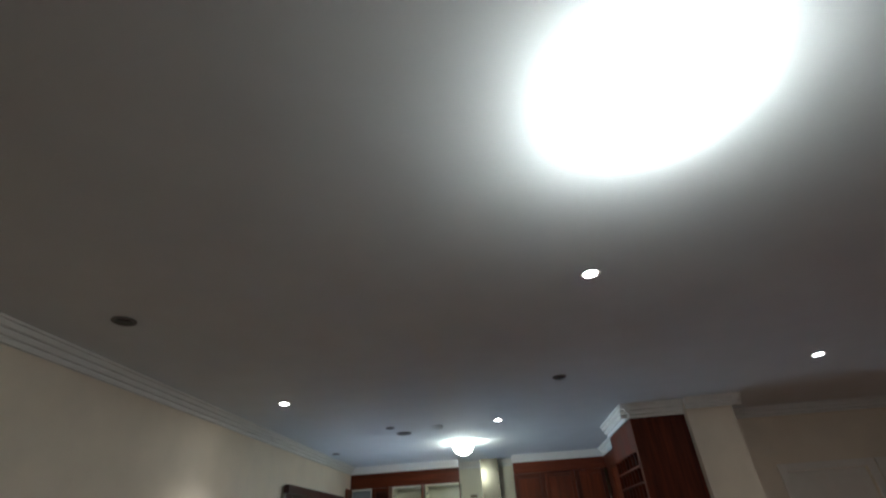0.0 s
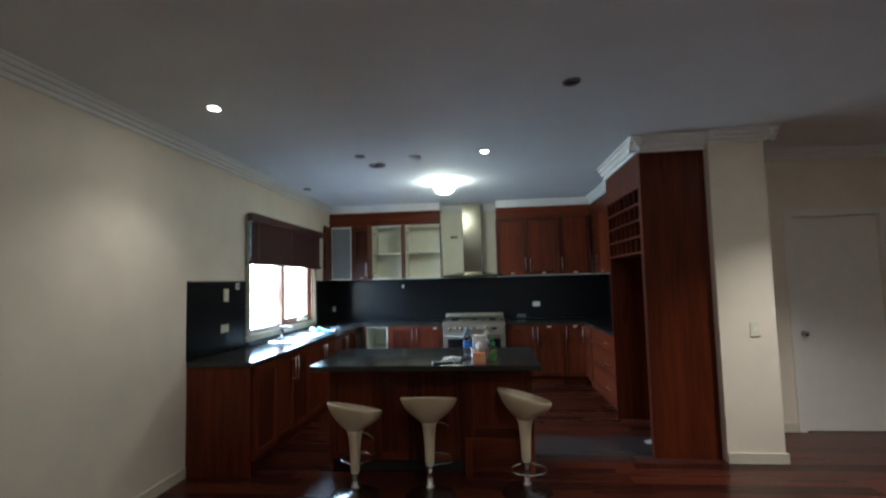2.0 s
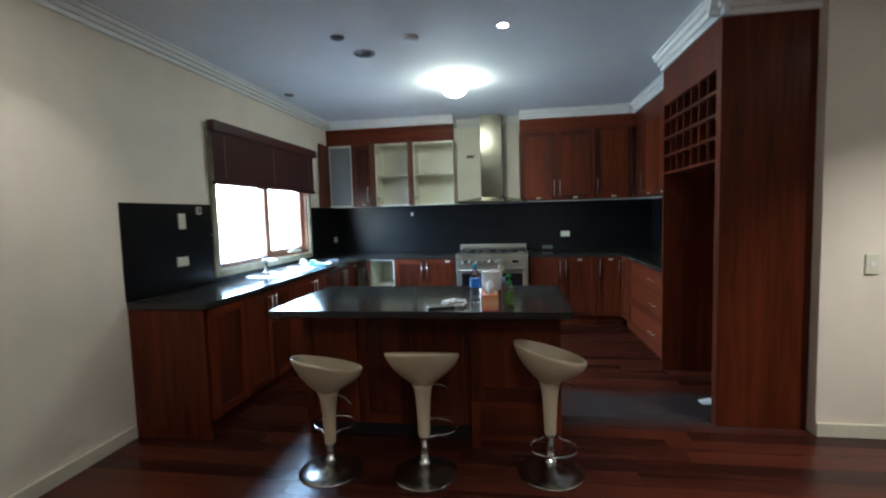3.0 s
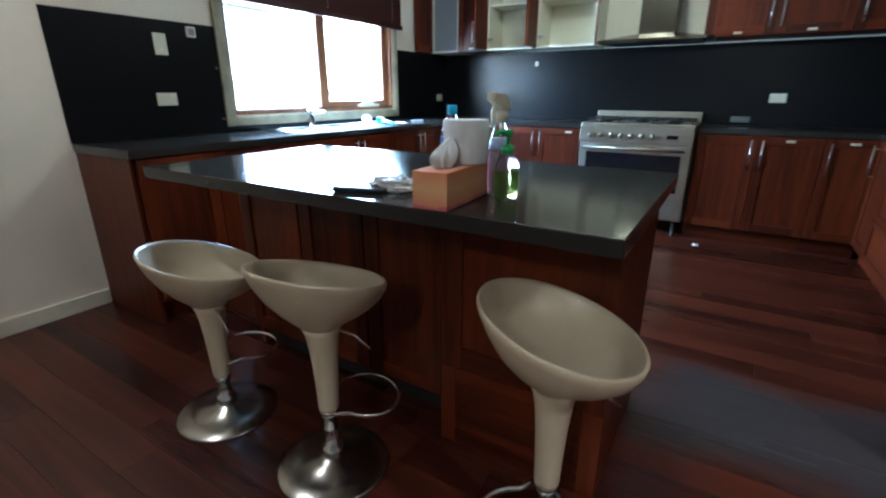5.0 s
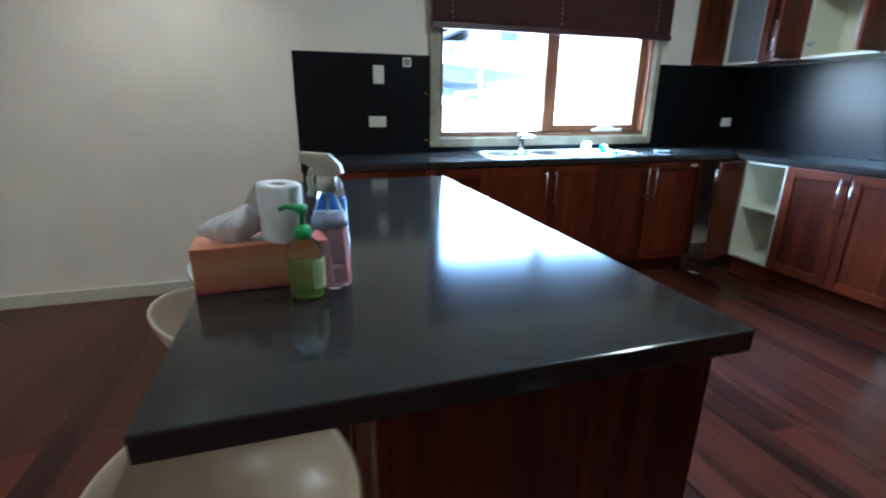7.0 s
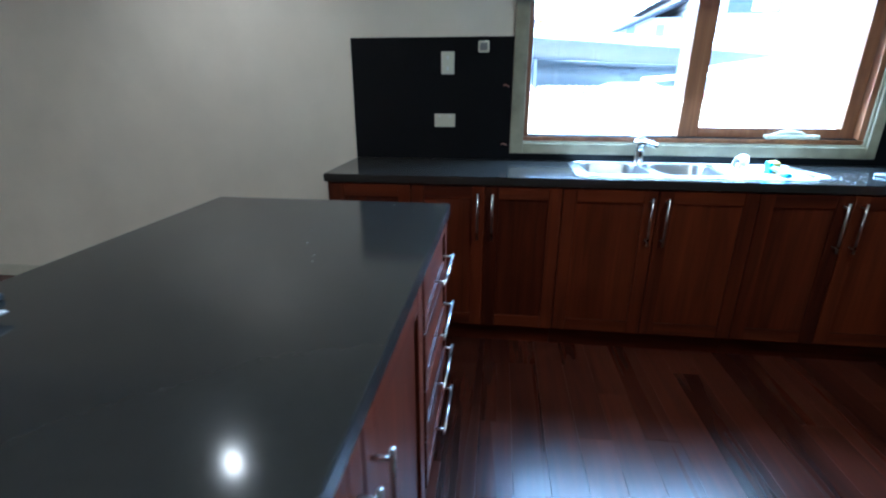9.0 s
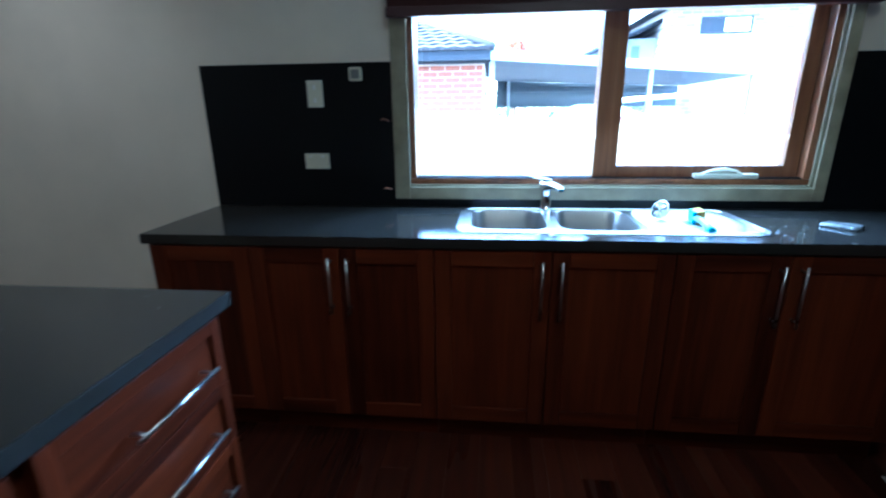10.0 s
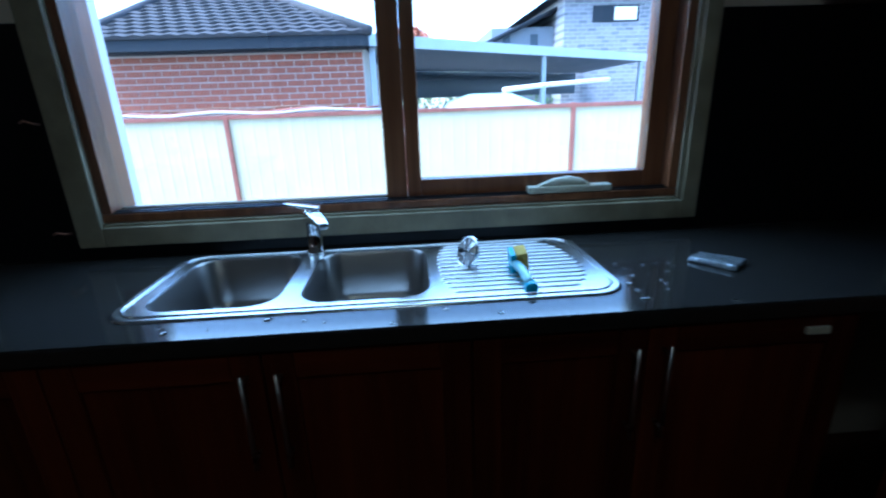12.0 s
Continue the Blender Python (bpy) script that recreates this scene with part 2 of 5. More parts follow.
solid("wall_east", box(XR, XR + 0.14, YF - 0.14, 1.34, 0, CEIL), M_WALL, "plain white painted wall", "wall", "structure")
D0, D1 = 5.40, 6.20
D2, D3 = 6.37, 7.17
bm = bmesh.new()
bx(bm, 4.75, D0, 1.2, 1.34, 0, CEIL)
bx(bm, D1, D2, 1.2, 1.34, 0, CEIL)
bx(bm, D3, XR, 1.2, 1.34, 0, CEIL)
bx(bm, D0, D1, 1.2, 1.34, 2.05, CEIL)
bx(bm, D2, D3, 1.2, 1.34, 2.05, CEIL)
solid("wall_hall", bm, M_WALL, "white painted wall with two door openings", "wall", "structure")
solid("ceiling", box(-0.14, XR + 0.14, YF - 0.14, YB + 0.14, CEIL, CEIL + 0.1), M_CEIL, "flat white painted plaster ceiling", "ceiling", "structure")
solid("floor", box(-0.14, XR + 0.14, YF - 0.14, YB + 0.14, -0.12, -0.012), M_FLOOR_J, "subfloor under polished dark red boards", "floor", "structure")


def cornice(name, a, b, side):
    """A plaster cornice with three rolls and grooves from a to b at the ceiling; side is the way into the room."""
    a, b, s = Vector((*a, 0)), Vector((*b, 0)), Vector((*side, 0))
    prof = [(0, -0.10), (0.020, -0.10), (0.025, -0.082), (0.017, -0.071), (0.041, -0.069), (0.051, -0.050), (0.041, -0.041), (0.066, -0.038), (0.075, -0.018), (0.066, -0.012), (0.088, -0.011), (0.088, 0.0), (0, 0)]
    bm = bmesh.new()
    ends = [[bm.verts.new(p + s * u + Vector((0, 0, CEIL + v))) for u, v in prof] for p in (a, b)]
    for i in range(len(prof)):
        j = (i + 1) % len(prof)
        bm.faces.new((ends[0][i], ends[0][j], ends[1][j], ends[1][i]))
    bm.faces.new(ends[0])
    bm.faces.new(ends[1][::-1])
    return solid(name, bm, M_WHITE, "white plaster cornice along the ceiling", "cornice", "structure")


cornice("cornice_west", (0.001, YF), (0.001, 3.40), (1, 0))
cornice("cornice_column_south", (4.312, 0.427), (4.84, 0.427), (0, -1))
cornice("cornice_column_east", (4.751, 0.342), (4.751, 1.19), (1, 0))
cornice("cornice_hall", (4.76, 1.199), (XR, 1.199), (0, -1))
cornice("cornice_hood", (1.76, YB - 0.001), (2.60, YB - 0.001), (0, -1))


def skirting(name, x0, x1, y0, y1):
    bm = box(x0, x1, y0, y1, 0, 0.085, bevel=0.004)
    return solid(name, bm, M_SKIRT, "cream painted timber skirting board", "skirting", "structure")


skirting("baseboard_west", 0.001, 0.018, YF, -0.002)
skirting("baseboard_column", 4.312, 4.768, 0.410, 0.427)
skirting("baseboard_column_side", 4.751, 4.768, 0.428, 1.199)
skirting("baseboard_hall", 4.77, 5.32, 1.182, 1.199)
skirting("baseboard_hall_far", 7.25, XR, 1.182, 1.199)

solid("wall_room_behind", box(4.75, XR, 1.9, 2.04, 0, CEIL), M_WALL, "plain wall closing the room behind the hall door", "wall", "structure")

# hall door
for nm, dx in (("door_1", D0), ("door_2", D2)):
    door = thing(nm, "closed white painted flush door with a small knob", "door", pose(dx, 1.235, 0), kind="structure")
    part("leaf", box(0.004, 0.796, 0, 0.038, 0.002, 2.045, bevel=0.003), M_DOORW, door)
    part("jamb", box(-0.075, 0, -0.055, -0.036, 0, 2.12, bevel=0.004), M_DOORW, door)
    part("jamb", box(0.80, 0.875, -0.055, -0.036, 0, 2.12, bevel=0.004), M_DOORW, door)
    part("head", box(0, 0.80, -0.055, -0.036, 2.05, 2.12, bevel=0.004), M_DOORW, door)
    k = lathe([(0.0, 0.06), (0.018, 0.058), (0.026, 0.045), (0.024, 0.032), (0.010, 0.026), (0.010, 0.006), (0.026, 0.005), (0.026, 0)], 20)
    part("door_knob", moved(k, pose(0.06, 0, 0.92, 90)), M_CHROME, door, "small metal door knob")

# ---------------------------------------------------------------- window
MU = 1.86
win = thing("window_1", "timber window with a fixed pane and an awning sash", "window", pose(0, 0, 0), kind="structure")
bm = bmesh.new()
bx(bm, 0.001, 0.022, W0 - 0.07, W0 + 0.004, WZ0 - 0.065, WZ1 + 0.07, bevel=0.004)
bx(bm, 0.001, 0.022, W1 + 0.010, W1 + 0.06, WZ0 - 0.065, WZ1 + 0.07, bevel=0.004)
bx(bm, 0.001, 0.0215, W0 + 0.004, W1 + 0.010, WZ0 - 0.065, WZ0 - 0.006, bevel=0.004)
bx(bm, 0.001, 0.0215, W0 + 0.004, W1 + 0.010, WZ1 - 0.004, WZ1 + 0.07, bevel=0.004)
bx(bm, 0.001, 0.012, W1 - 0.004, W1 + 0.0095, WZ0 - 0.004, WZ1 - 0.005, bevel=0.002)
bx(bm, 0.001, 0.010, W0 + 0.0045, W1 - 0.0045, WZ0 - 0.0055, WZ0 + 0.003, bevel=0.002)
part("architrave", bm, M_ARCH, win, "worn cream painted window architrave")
bm = bmesh.new()
bx(bm, -0.135, -0.002, W0 + 0.001, W0 + 0.03, WZ0 + 0.03, WZ1 - 0.001, bevel=0.003)
bx(bm, -0.135, -0.002, W1 - 0.03, W1 - 0.001, WZ0 + 0.03, WZ1 - 0.001, bevel=0.003)
bx(bm, -0.135, -0.002, W0 + 0.03, W1 - 0.03, WZ1 - 0.03, WZ1 - 0.001, bevel=0.003)
part("window_frame", bm, M_SASH, win, "varnished brown timber window frame")
part("window_sill", box(-0.135, -0.002, W0 + 0.001, W1 - 0.001, WZ0 + 0.005, WZ0 + 0.029, bevel=0.003), M_SASH, win, "weathered brown timber sill")
part("sill_track", box(-0.030, -0.022, W0 + 0.031, W1 - 0.031, WZ0 + 0.0295, WZ0 + 0.037), M_BLACK, win, "dark seal along the sill")
part("sill_bead", box(-0.068, -0.050, W0 + 0.031, MU - 0.036, WZ0 + 0.0295, WZ0 + 0.040, bevel=0.003), M_ARCH, win)
part("sill_track", box(-0.014, -0.006, W0 + 0.031, W1 - 0.031, WZ0 + 0.0295, WZ0 + 0.034), M_BLACK, win, "dark seal along the sill")
part("mullion", box(-0.11, -0.03, MU - 0.035, MU + 0.03, WZ0 + 0.03, WZ1 - 0.03, bevel=0.004), M_SASH, win)
sash = bmesh.new()
bx(sash, -0.10, -0.045, MU + 0.031, MU + 0.075, WZ0 + 0.033, WZ1 - 0.033, bevel=0.004)
bx(sash, -0.10, -0.045, W1 - 0.095, W1 - 0.034, WZ0 + 0.033, WZ1 - 0.033, bevel=0.004)
bx(sash, -0.0995, -0.0455, MU + 0.075, W1 - 0.095, WZ0 + 0.033, WZ0 + 0.085, bevel=0.004)
bx(sash, -0.0995, -0.0455, MU + 0.075, W1 - 0.095, WZ1 - 0.085, WZ1 - 0.033, bevel=0.004)
part("sash", sash, M_SASH, win, "timber awning sash")
for y0, y1, z0 in ((W0 + 0.03, MU - 0.035, WZ0 + 0.03), (MU + 0.075, W1 - 0.095, WZ0 + 0.085)):
    p = part("pane", box(-0.074, -0.070, y0 - 0.004, y1 + 0.004, z0 - 0.004, WZ1 - 0.034), M_PANE, win)
    p.visible_shadow = False


# ---------------------------------------------------------------- kitchen units
def framed(name, x0, x1, z0, z1, parent, y=-0.02, st=0.062, m=None, label=""):
    """A framed leaf: a panel set back, with two stiles and two rails on it."""
    m = m or pose(0, 0, 0)
    leaf = part(name, moved(box(x0 + st - 0.002, x1 - st + 0.002, y + 0.009, y + 0.017, z0 + st - 0.002, z1 - st + 0.002), m), M_JARRAH if z1 - z0 > 0.3 else M_JARRAH_H, parent, label)
    for a, b in ((x0, x0 + st), (x1 - st, x1)):
        part("stile", moved(box(a, b, y, y + 0.02, z0, z1, bevel=0.003), m), M_JARRAH, leaf)
    for a, b in ((z0, z0 + st), (z1 - st, z1)):
        part("rail", moved(box(x0 + st, x1 - st, y + 0.0008, y + 0.02, a, b, bevel=0.003), m), M_JARRAH_H, leaf)
    return leaf


def bar_bm(x, z0, z1, y=-0.02, flat=False, r=0.005):
    """A bar handle on two feet, upright at x from z0 to z1, or lying along x when flat: then z0 and z1 are its ends in x and x is its height."""
    bm = bmesh.new()
    p = (lambda a, d: (a, y - d, x)) if flat else (lambda a, d: (x, y - d, a))
    tube([p(z0, 0.032), p(z1, 0.032)], r, 10, bm)
    for a in (z0 + 0.02, z1 - 0.02):
        tube([p(a, 0.0), p(a, 0.034)], r * 0.8, 8, bm)
    return bm


def cabinet(label, w, d, z0, z1, m, doors=(), drawers=(), kick=True, top_gap=0.004, hollow=False, name="cabinet", group="kitchen cabinets"):
    """A closed unit, front at y=0 facing -y. doors: (x0, x1, handle side, latch); drawers: (z0, z1, handle ends)."""
    c = thing(name, label, "cabinet", m, group)
    if hollow:
        part("side_panel", box(0.001, 0.017, 0.001, d, z0, z1), M_JARRAH, c)
        part("side_panel", box(w - 0.017, w - 0.001, 0.001, d, z0, z1), M_JARRAH, c)
        part("base_panel", box(0.017, w - 0.017, 0.001, d, z0, z0 + 0.016), M_JARRAH, c)
        part("back_panel", box(0.017, w - 0.017, d - 0.01, d, z0 + 0.016, z1), M_JARRAH, c)
    else:
        part("body", box(0.001, w - 0.001, 0.001, d, z0, z1), M_JARRAH, c)
    if kick:
        part("kickboard", box(0.001, w - 0.001, 0.05, 0.066, 0.0, z0 - 0.001), M_BLACK if kick == "black" else M_JARRAH_H, c)
    for x0, x1, side, latch in doors:
        lo, hi = z0 + 0.003, z1 - top_gap
        dr = framed("door", x0 + 0.002, x1 - 0.002, lo, hi, c)
        if side:
            hx = x0 + 0.035 if side == "l" else x1 - 0.035
            a, b = (hi - 0.255, hi - 0.03) if z0 < 1 else (lo + 0.05, lo + 0.25)
            part("handle", bar_bm(hx, a, b), M_STEEL, dr, "brushed steel bar handle")
        if latch:
            zz = hi - 0.03 if z0 < 1 else lo + 0.022
            xc = (x0 + x1) / 2 if latch == "m" else (x0 + 0.10 if latch == "l" else x1 - 0.10)
            part("safety_latch", box(xc - 0.028, xc + 0.028, -0.029, -0.0205, zz - 0.009, zz + 0.009, bevel=0.003), M_PLASTIC, dr, "white plastic safety latch")
    for a, b, h0, h1 in drawers:
        dr = framed("drawer_front", 0.004, w - 0.004, a, b, c, st=0.04)
        part("handle", bar_bm((a + b) / 2, h0, h1, flat=True), M_STEEL, dr, "brushed steel bar handle")
    return c


def open_cabinet(label, w, d, z0, z1, m, shelves, kick=True, name="open_cabinet", st=0.018, face=0.0):
    """A doorless unit with a white inside and shelves."""
    c = thing(name, label, "cabinet", m, "kitchen cabinets")
    part("side_panel", box(0.001, st, 0.001, d, z0, z1), M_MELAMINE, c)
    part("side_panel", box(w - st, w - 0.001, 0.001, d, z0, z1), M_MELAMINE, c)
    part("back_panel", box(st, w - st, d - 0.012, d, z0, z1), M_MELAMINE, c)
    part("base_panel", box(st, w - st, 0.001, d - 0.012, z0, z0 + st), M_MELAMINE, c)
    part("top_panel", box(st, w - st, 0.001, d - 0.012, z1 - st, z1), M_MELAMINE, c)
    for z in shelves:
        part("shelf", box(st, w - st, 0.03, d - 0.012, z, z + 0.017), M_MELAMINE, c, "white melamine shelf")
    if kick:
        part("kickboard", box(0.001, w - 0.001, 0.05, 0.066, 0.0, z0 - 0.001), M_JARRAH_H, c)
    return c


BZ = 0.858                    # top of the base units
XF, YK, XK = 0.547, 3.185, 3.81      # fronts of the units under the window, on the back wall and on the side wall

# under the window: fronts face +x, so local x runs along +y
RZ = lambda y0: pose(XF, y0, 0, 0, 0, 90)
label_b = "dark red timber base cabinet with framed doors"
cabinet(label_b, 0.40, 0.54, 0.12, BZ, RZ(0.03), [(0.0, 0.40, "", "")])
cabinet(label_b + " and steel handles", 0.72, 0.54, 0.12, BZ, RZ(0.43), [(0, 0.36, "r", ""), (0.36, 0.72, "l", "")])
cabinet(label_b + " and steel handles", 0.86, 0.54, 0.12, BZ, RZ(1.15), [(0, 0.43, "r", ""), (0.43, 0.86, "l", "")], hollow=True)
cabinet(label_b + " and white latches", 0.86, 0.54, 0.12, BZ, RZ(2.01), [(0, 0.38, "r", ""), (0.38, 0.86, "l", "r")])
solid("end_panel", box(0.004, XF - 0.004, 0.008, 0.028, 0, BZ), M_JARRAH, "dark red timber end panel of the window bench", "panel")

# back wall, left of the cooker
cabinet("red timber base cabinet with two framed doors", 0.80, 0.56, 0.12, BZ, pose(0.965, YK, 0), [(0, 0.40, "r", ""), (0.40, 0.80, "l", "r")])
oc = open_cabinet("open corner cabinet with white inside and one shelf", 0.325, 0.56, 0.12, BZ, pose(0.635, YK, 0), [0.50])
leaf = framed("door", 0.0, 0.31, 0.123, BZ - 0.004, oc, label="red timber door swung open")
leaf.matrix_local = pose(0.0, -0.004, 0, 0, 0, -76)
part("handle", bar_bm(0.275, BZ - 0.27, BZ - 0.06), M_STEEL, leaf)
# back wall, right of the cooker
cabinet("red timber base cabinet with two framed doors", 0.80, 0.56, 0.12, BZ, pose(2.70, YK, 0), [(0, 0.40, "r", ""), (0.40, 0.80, "l", "m")])
cabinet("red timber corner cabinet with one framed door", 0.325, 0.56, 0.12, BZ, pose(3.502, YK, 0), [(0, 0.325, "l", "m")])
# side wall: local x runs along -y
cabinet("red timber bank of three wide drawers", 1.18, 0.49, 0.12, BZ, pose(XK, 2.81, 0, 0, 0, -90), (), [(0.123, 0.39, 0.85, 1.02), (0.394, 0.66, 0.85, 1.02), (0.664, 0.852, 0.85, 1.02)])
cabinet("red timber base cabinet in the corner", 0.37, 0.49, 0.12, BZ, pose(XK, 3.181, 0, 0, 0, -90), [(0.02, 0.37, "l", "")])


# worktops
def slab(name, polys, z0, z1, material, label, category):
    bm = bmesh.new()
    for p in polys:
        bx(bm, p[0], p[1], p[2], p[3], z0, z1)
    bmesh.ops.remove_doubles(bm, verts=bm.verts, dist=0.0002)
    es = [e for e in bm.edges if e.is_boundary is False and len(e.link_faces) == 2 and e.calc_face_angle(0) > 1]
    bmesh.ops.bevel(bm, geom=es, offset=0.004, segments=2, affect="EDGES")
    return solid(name, bm, material, label, category)


SX0, SX1, SY0, SY1 = 0.045, 0.482, 1.226, 2.382           # outline of the sink
bm = bmesh.new()
outline = [(0.003, 0.0), (0.577, 0.0), (0.577, 3.16), (1.775, 3.16), (1.775, YB - 0.003), (0.003, YB - 0.003)]
hole = [(SX0 + 0.03, SY0 + 0.03), (SX1 - 0.025, SY0 + 0.03), (SX1 - 0.025, SY1 - 0.03), (SX0 + 0.03, SY1 - 0.03)]
for z in (0.86, 0.90):
    es = []
    for lp in (outline, hole):
        vs = [bm.verts.new((x, y, z)) for x, y in lp]
        es += [bm.edges.new((vs[i], vs[(i + 1) % len(vs)])) for i in range(len(vs))]
    bmesh.ops.triangle_fill(bm, use_beauty=True, use_dissolve=False, edges=es)
bm.verts.ensure_lookup_table()
for o, c in ((0, 6), (6, 4)):
    for i in range(c):
        j = (i + 1) % c
        bm.faces.new([bm.verts[k] for k in (o + i, o + j, 10 + o + j, 10 + o + i)])
bmesh.ops.recalc_face_normals(bm, faces=bm.faces)
bmesh.ops.bevel(bm, geom=[e for e in bm.edges if len(e.link_faces) == 2 and e.calc_face_angle(0) > 1 and min(v.co.y for v in e.verts) < 3.7 and not (SX0 < e.verts[0].co.x < SX1 and SY0 < e.verts[0].co.y < SY1)], offset=0.004, segments=2, affect="EDGES")
solid("worktop", bm, M_STONE, "dark charcoal laminate worktop under the window", "worktop")
bm = bmesh.new()
bx(bm, 2.69, 4.309, 3.16, YB - 0.003, 0.86, 0.90, bevel=0.004)
bx(bm, 3.78, 4.309, 1.625, 3.161, 0.8603, 0.8997, bevel=0.004)
solid("worktop", bm, M_STONE, "dark charcoal laminate worktop beside the cooker", "worktop")

# black splashbacks
SP = 1.555
sp = thing("splashback", "glossy black splashback panels round the window", "splashback")
for y0, y1, z1 in ((0.0, W0 - 0.071, SP), (W1 + 0.061, YB - 0.002, SP), (W0 - 0.0705, W1 + 0.0605, WZ0 - 0.067)):
    part("panel", box(0.001, 0.009, y0, y1, 0.901, z1, bevel=0.001), M_SPLASH, sp)
solid("splashback", box(0.010, 4.310, YB - 0.009, YB - 0.001, 0.901, SP, bevel=0.001), M_SPLASH, "glossy black splashback panel behind the cooker", "splashback")
solid("splashback", box(4.302, 4.311, 1.61, YB - 0.010, 0.901, SP, bevel=0.001), M_SPLASH, "glossy black splashback panel on the side wall", "splashback")

# wall cabinets, back wall
UF, UD, UZ0, UZ1 = 3.43, 0.327, 1.56, 2.385
fl = cabinet("red timber wall cabinet beside the window wall", 0.32, UD, UZ0, UZ1, pose(0.355, UF, 0), [(0, 0.32, "r", "m")], kick=False, name="wall_cabinet")
fg = open_cabinet("narrow open wall cabinet with its shaded inside painted grey", 0.345, UD, UZ0, UZ1, pose(0.008, UF, 0), [], False, "wall_cabinet")
# added sheet across the inside; its grey is the shade in there
part("shade_sheet", box(0.022, 0.322, 0.05, 0.06, UZ0 + 0.02, UZ1 - 0.02), mat("shade_grey", (0.20, 0.20, 0.205), 0.6, var=0.08, scale=8), fg, "plain grey sheet standing in for the shaded inside")
leaf = framed("door", 0.0, 0.32, UZ0 + 0.003, UZ1 - 0.004, fg, label="red timber door swung open")
leaf.matrix_local = pose(0.03, -0.002, 0, 0, 0, -88)
part("handle", bar_bm(0.285, UZ0 + 0.05, UZ0 + 0.25), M_STEEL, leaf)
for x0, w in ((0.68, 0.50), (1.20, 0.555)):
    oc2 = open_cabinet("open wall cabinet with white inside and one shelf", w, UD, UZ0, UZ1, pose(x0, UF, 0), [1.955], False, "wall_cabinet", st=0.02)
    part("stile", box(w - 0.012, w + 0.004, -0.004, 0.0, UZ0, UZ1, bevel=0.001), M_JARRAH, oc2, "red timber stile")
    leaf = framed("door", 0.0, 0.25, UZ0 + 0.003, UZ1 - 0.004, oc2, st=0.05, label="red timber door swung open")
    leaf.matrix_local = pose(0.004, -0.004, 0, 0, 0, -90)
    part("handle", bar_bm(0.22, UZ0 + 0.05, UZ0 + 0.25), M_STEEL, leaf)
    for z in (UZ0 + 0.10, UZ1 - 0.12):
        part("hinge", moved(lathe([(0.0, 0.0), (0.017, 0.0), (0.017, 0.02), (0.008, 0.04), (0, 0.04)], 14), pose(0.021, 0.02, z, 0, 90, 0)), M_STEEL, oc2, "bare steel cup hinge")
solid("cabinet_fascia", box(0.004, 1.755, UF + 0.0, UF + 0.02, UZ1 + 0.002, 2.60), M_JARRAH_H, "red timber fascia above the wall cabinets", "fascia")
cabinet("red timber wall cabinet with two framed doors", 0.92, UD, UZ0 + 0.01, UZ1 + 0.05, pose(2.60, UF, 0), [(0, 0.46, "r", "m"), (0.46, 0.92, "l", "m")], kick=False, name="wall_cabinet")
cabinet("red timber wall cabinet with one framed door", 0.46, UD, UZ0 + 0.01, UZ1 + 0.05, pose(3.522, UF, 0), [(0, 0.46, "l", "m")], kick=False, name="wall_cabinet")
cabinet("red timber wall cabinets on the side wall", 1.40, 0.30, UZ0 + 0.01, UZ1 + 0.05, pose(4.01, 3.02, 0, 0, 0, -90), [(0, 0.47, "l", "m"), (0.47, 0.94, "r", "m"), (0.94, 1.40, "l", "")], kick=False, name="wall_cabinet")
cabinet("red timber corner wall cabinet", 0.40, 0.30, UZ0 + 0.01, UZ1 + 0.05, pose(4.01, 3.425, 0, 0, 0, -90), [], kick=False, name="wall_cabinet")
solid("cabinet_fascia", box(2.604, 4.01, UF, UF + 0.02, UZ1 + 0.052, 2.60), M_JARRAH_H, "red timber fascia above the wall cabinets", "fascia")
solid("cabinet_fascia", box(4.01, 4.03, 1.62, UF, UZ1 + 0.052, 2.60), M_JARRAH, "red timber fascia above the side cabinets", "fascia")
cornice("cornice_units_left", (0.088, UF), (1.755, UF), (0, -1))
cornice("cornice_units_right", (2.60, UF), (3.93, UF), (0, -1))
cornice("cornice_units_side", (4.01, 3.35), (4.01, 1.62), (-1, 0))
bm = box(0.001, 1.755, UF + 0.001, YB - 0.001, 2.601, CEIL - 0.001)
solid("bulkhead_left", bm, M_WHITE, "white plaster bulkhead above the cabinets", "bulkhead", "structure")
solid("bulkhead_right", box(2.60, 4.311, UF + 0.001, YB - 0.001, 2.601, CEIL - 0.001), M_WHITE, "white plaster bulkhead above the cabinets", "bulkhead", "structure")
solid("bulkhead_side", box(4.011, 4.311, 1.62, UF, 2.601, CEIL - 0.001), M_WHITE, "white plaster bulkhead above the cabinets", "bulkhead", "structure")

# tall refrigerator housing with a bottle rack, open to -x
TX0, TX1, TY0, TY1, TZ = 3.776, 4.309, 0.505, 1.605, 2.57
tower = thing("refrigerator_housing", "tall red timber housing with empty recess and bottle rack", "cabinet", pose(TX0, TY0, 0))
part("side_panel", box(0, TX1 - TX0, 0, 0.07, 0, TZ, bevel=0.002), M_JARRAH, tower)
part("side_panel", box(0, TX1 - TX0, 1.08, 1.10, 0, TZ, bevel=0.002), M_JARRAH, tower)
part("back_panel", box(TX1 - TX0 - 0.012, TX1 - TX0, 0.07, 1.082, 0.0, TZ - 0.0005), M_JARRAH, tower)
part("fascia", box(0.001, 0.02, 0.0705, 1.0795, 2.29, TZ - 0.001), M_JARRAH, tower)
part("top_panel", box(0.021, TX1 - TX0 - 0.013, 0.071, 1.0795, TZ - 0.03, TZ - 0.002), M_JARRAH, tower)
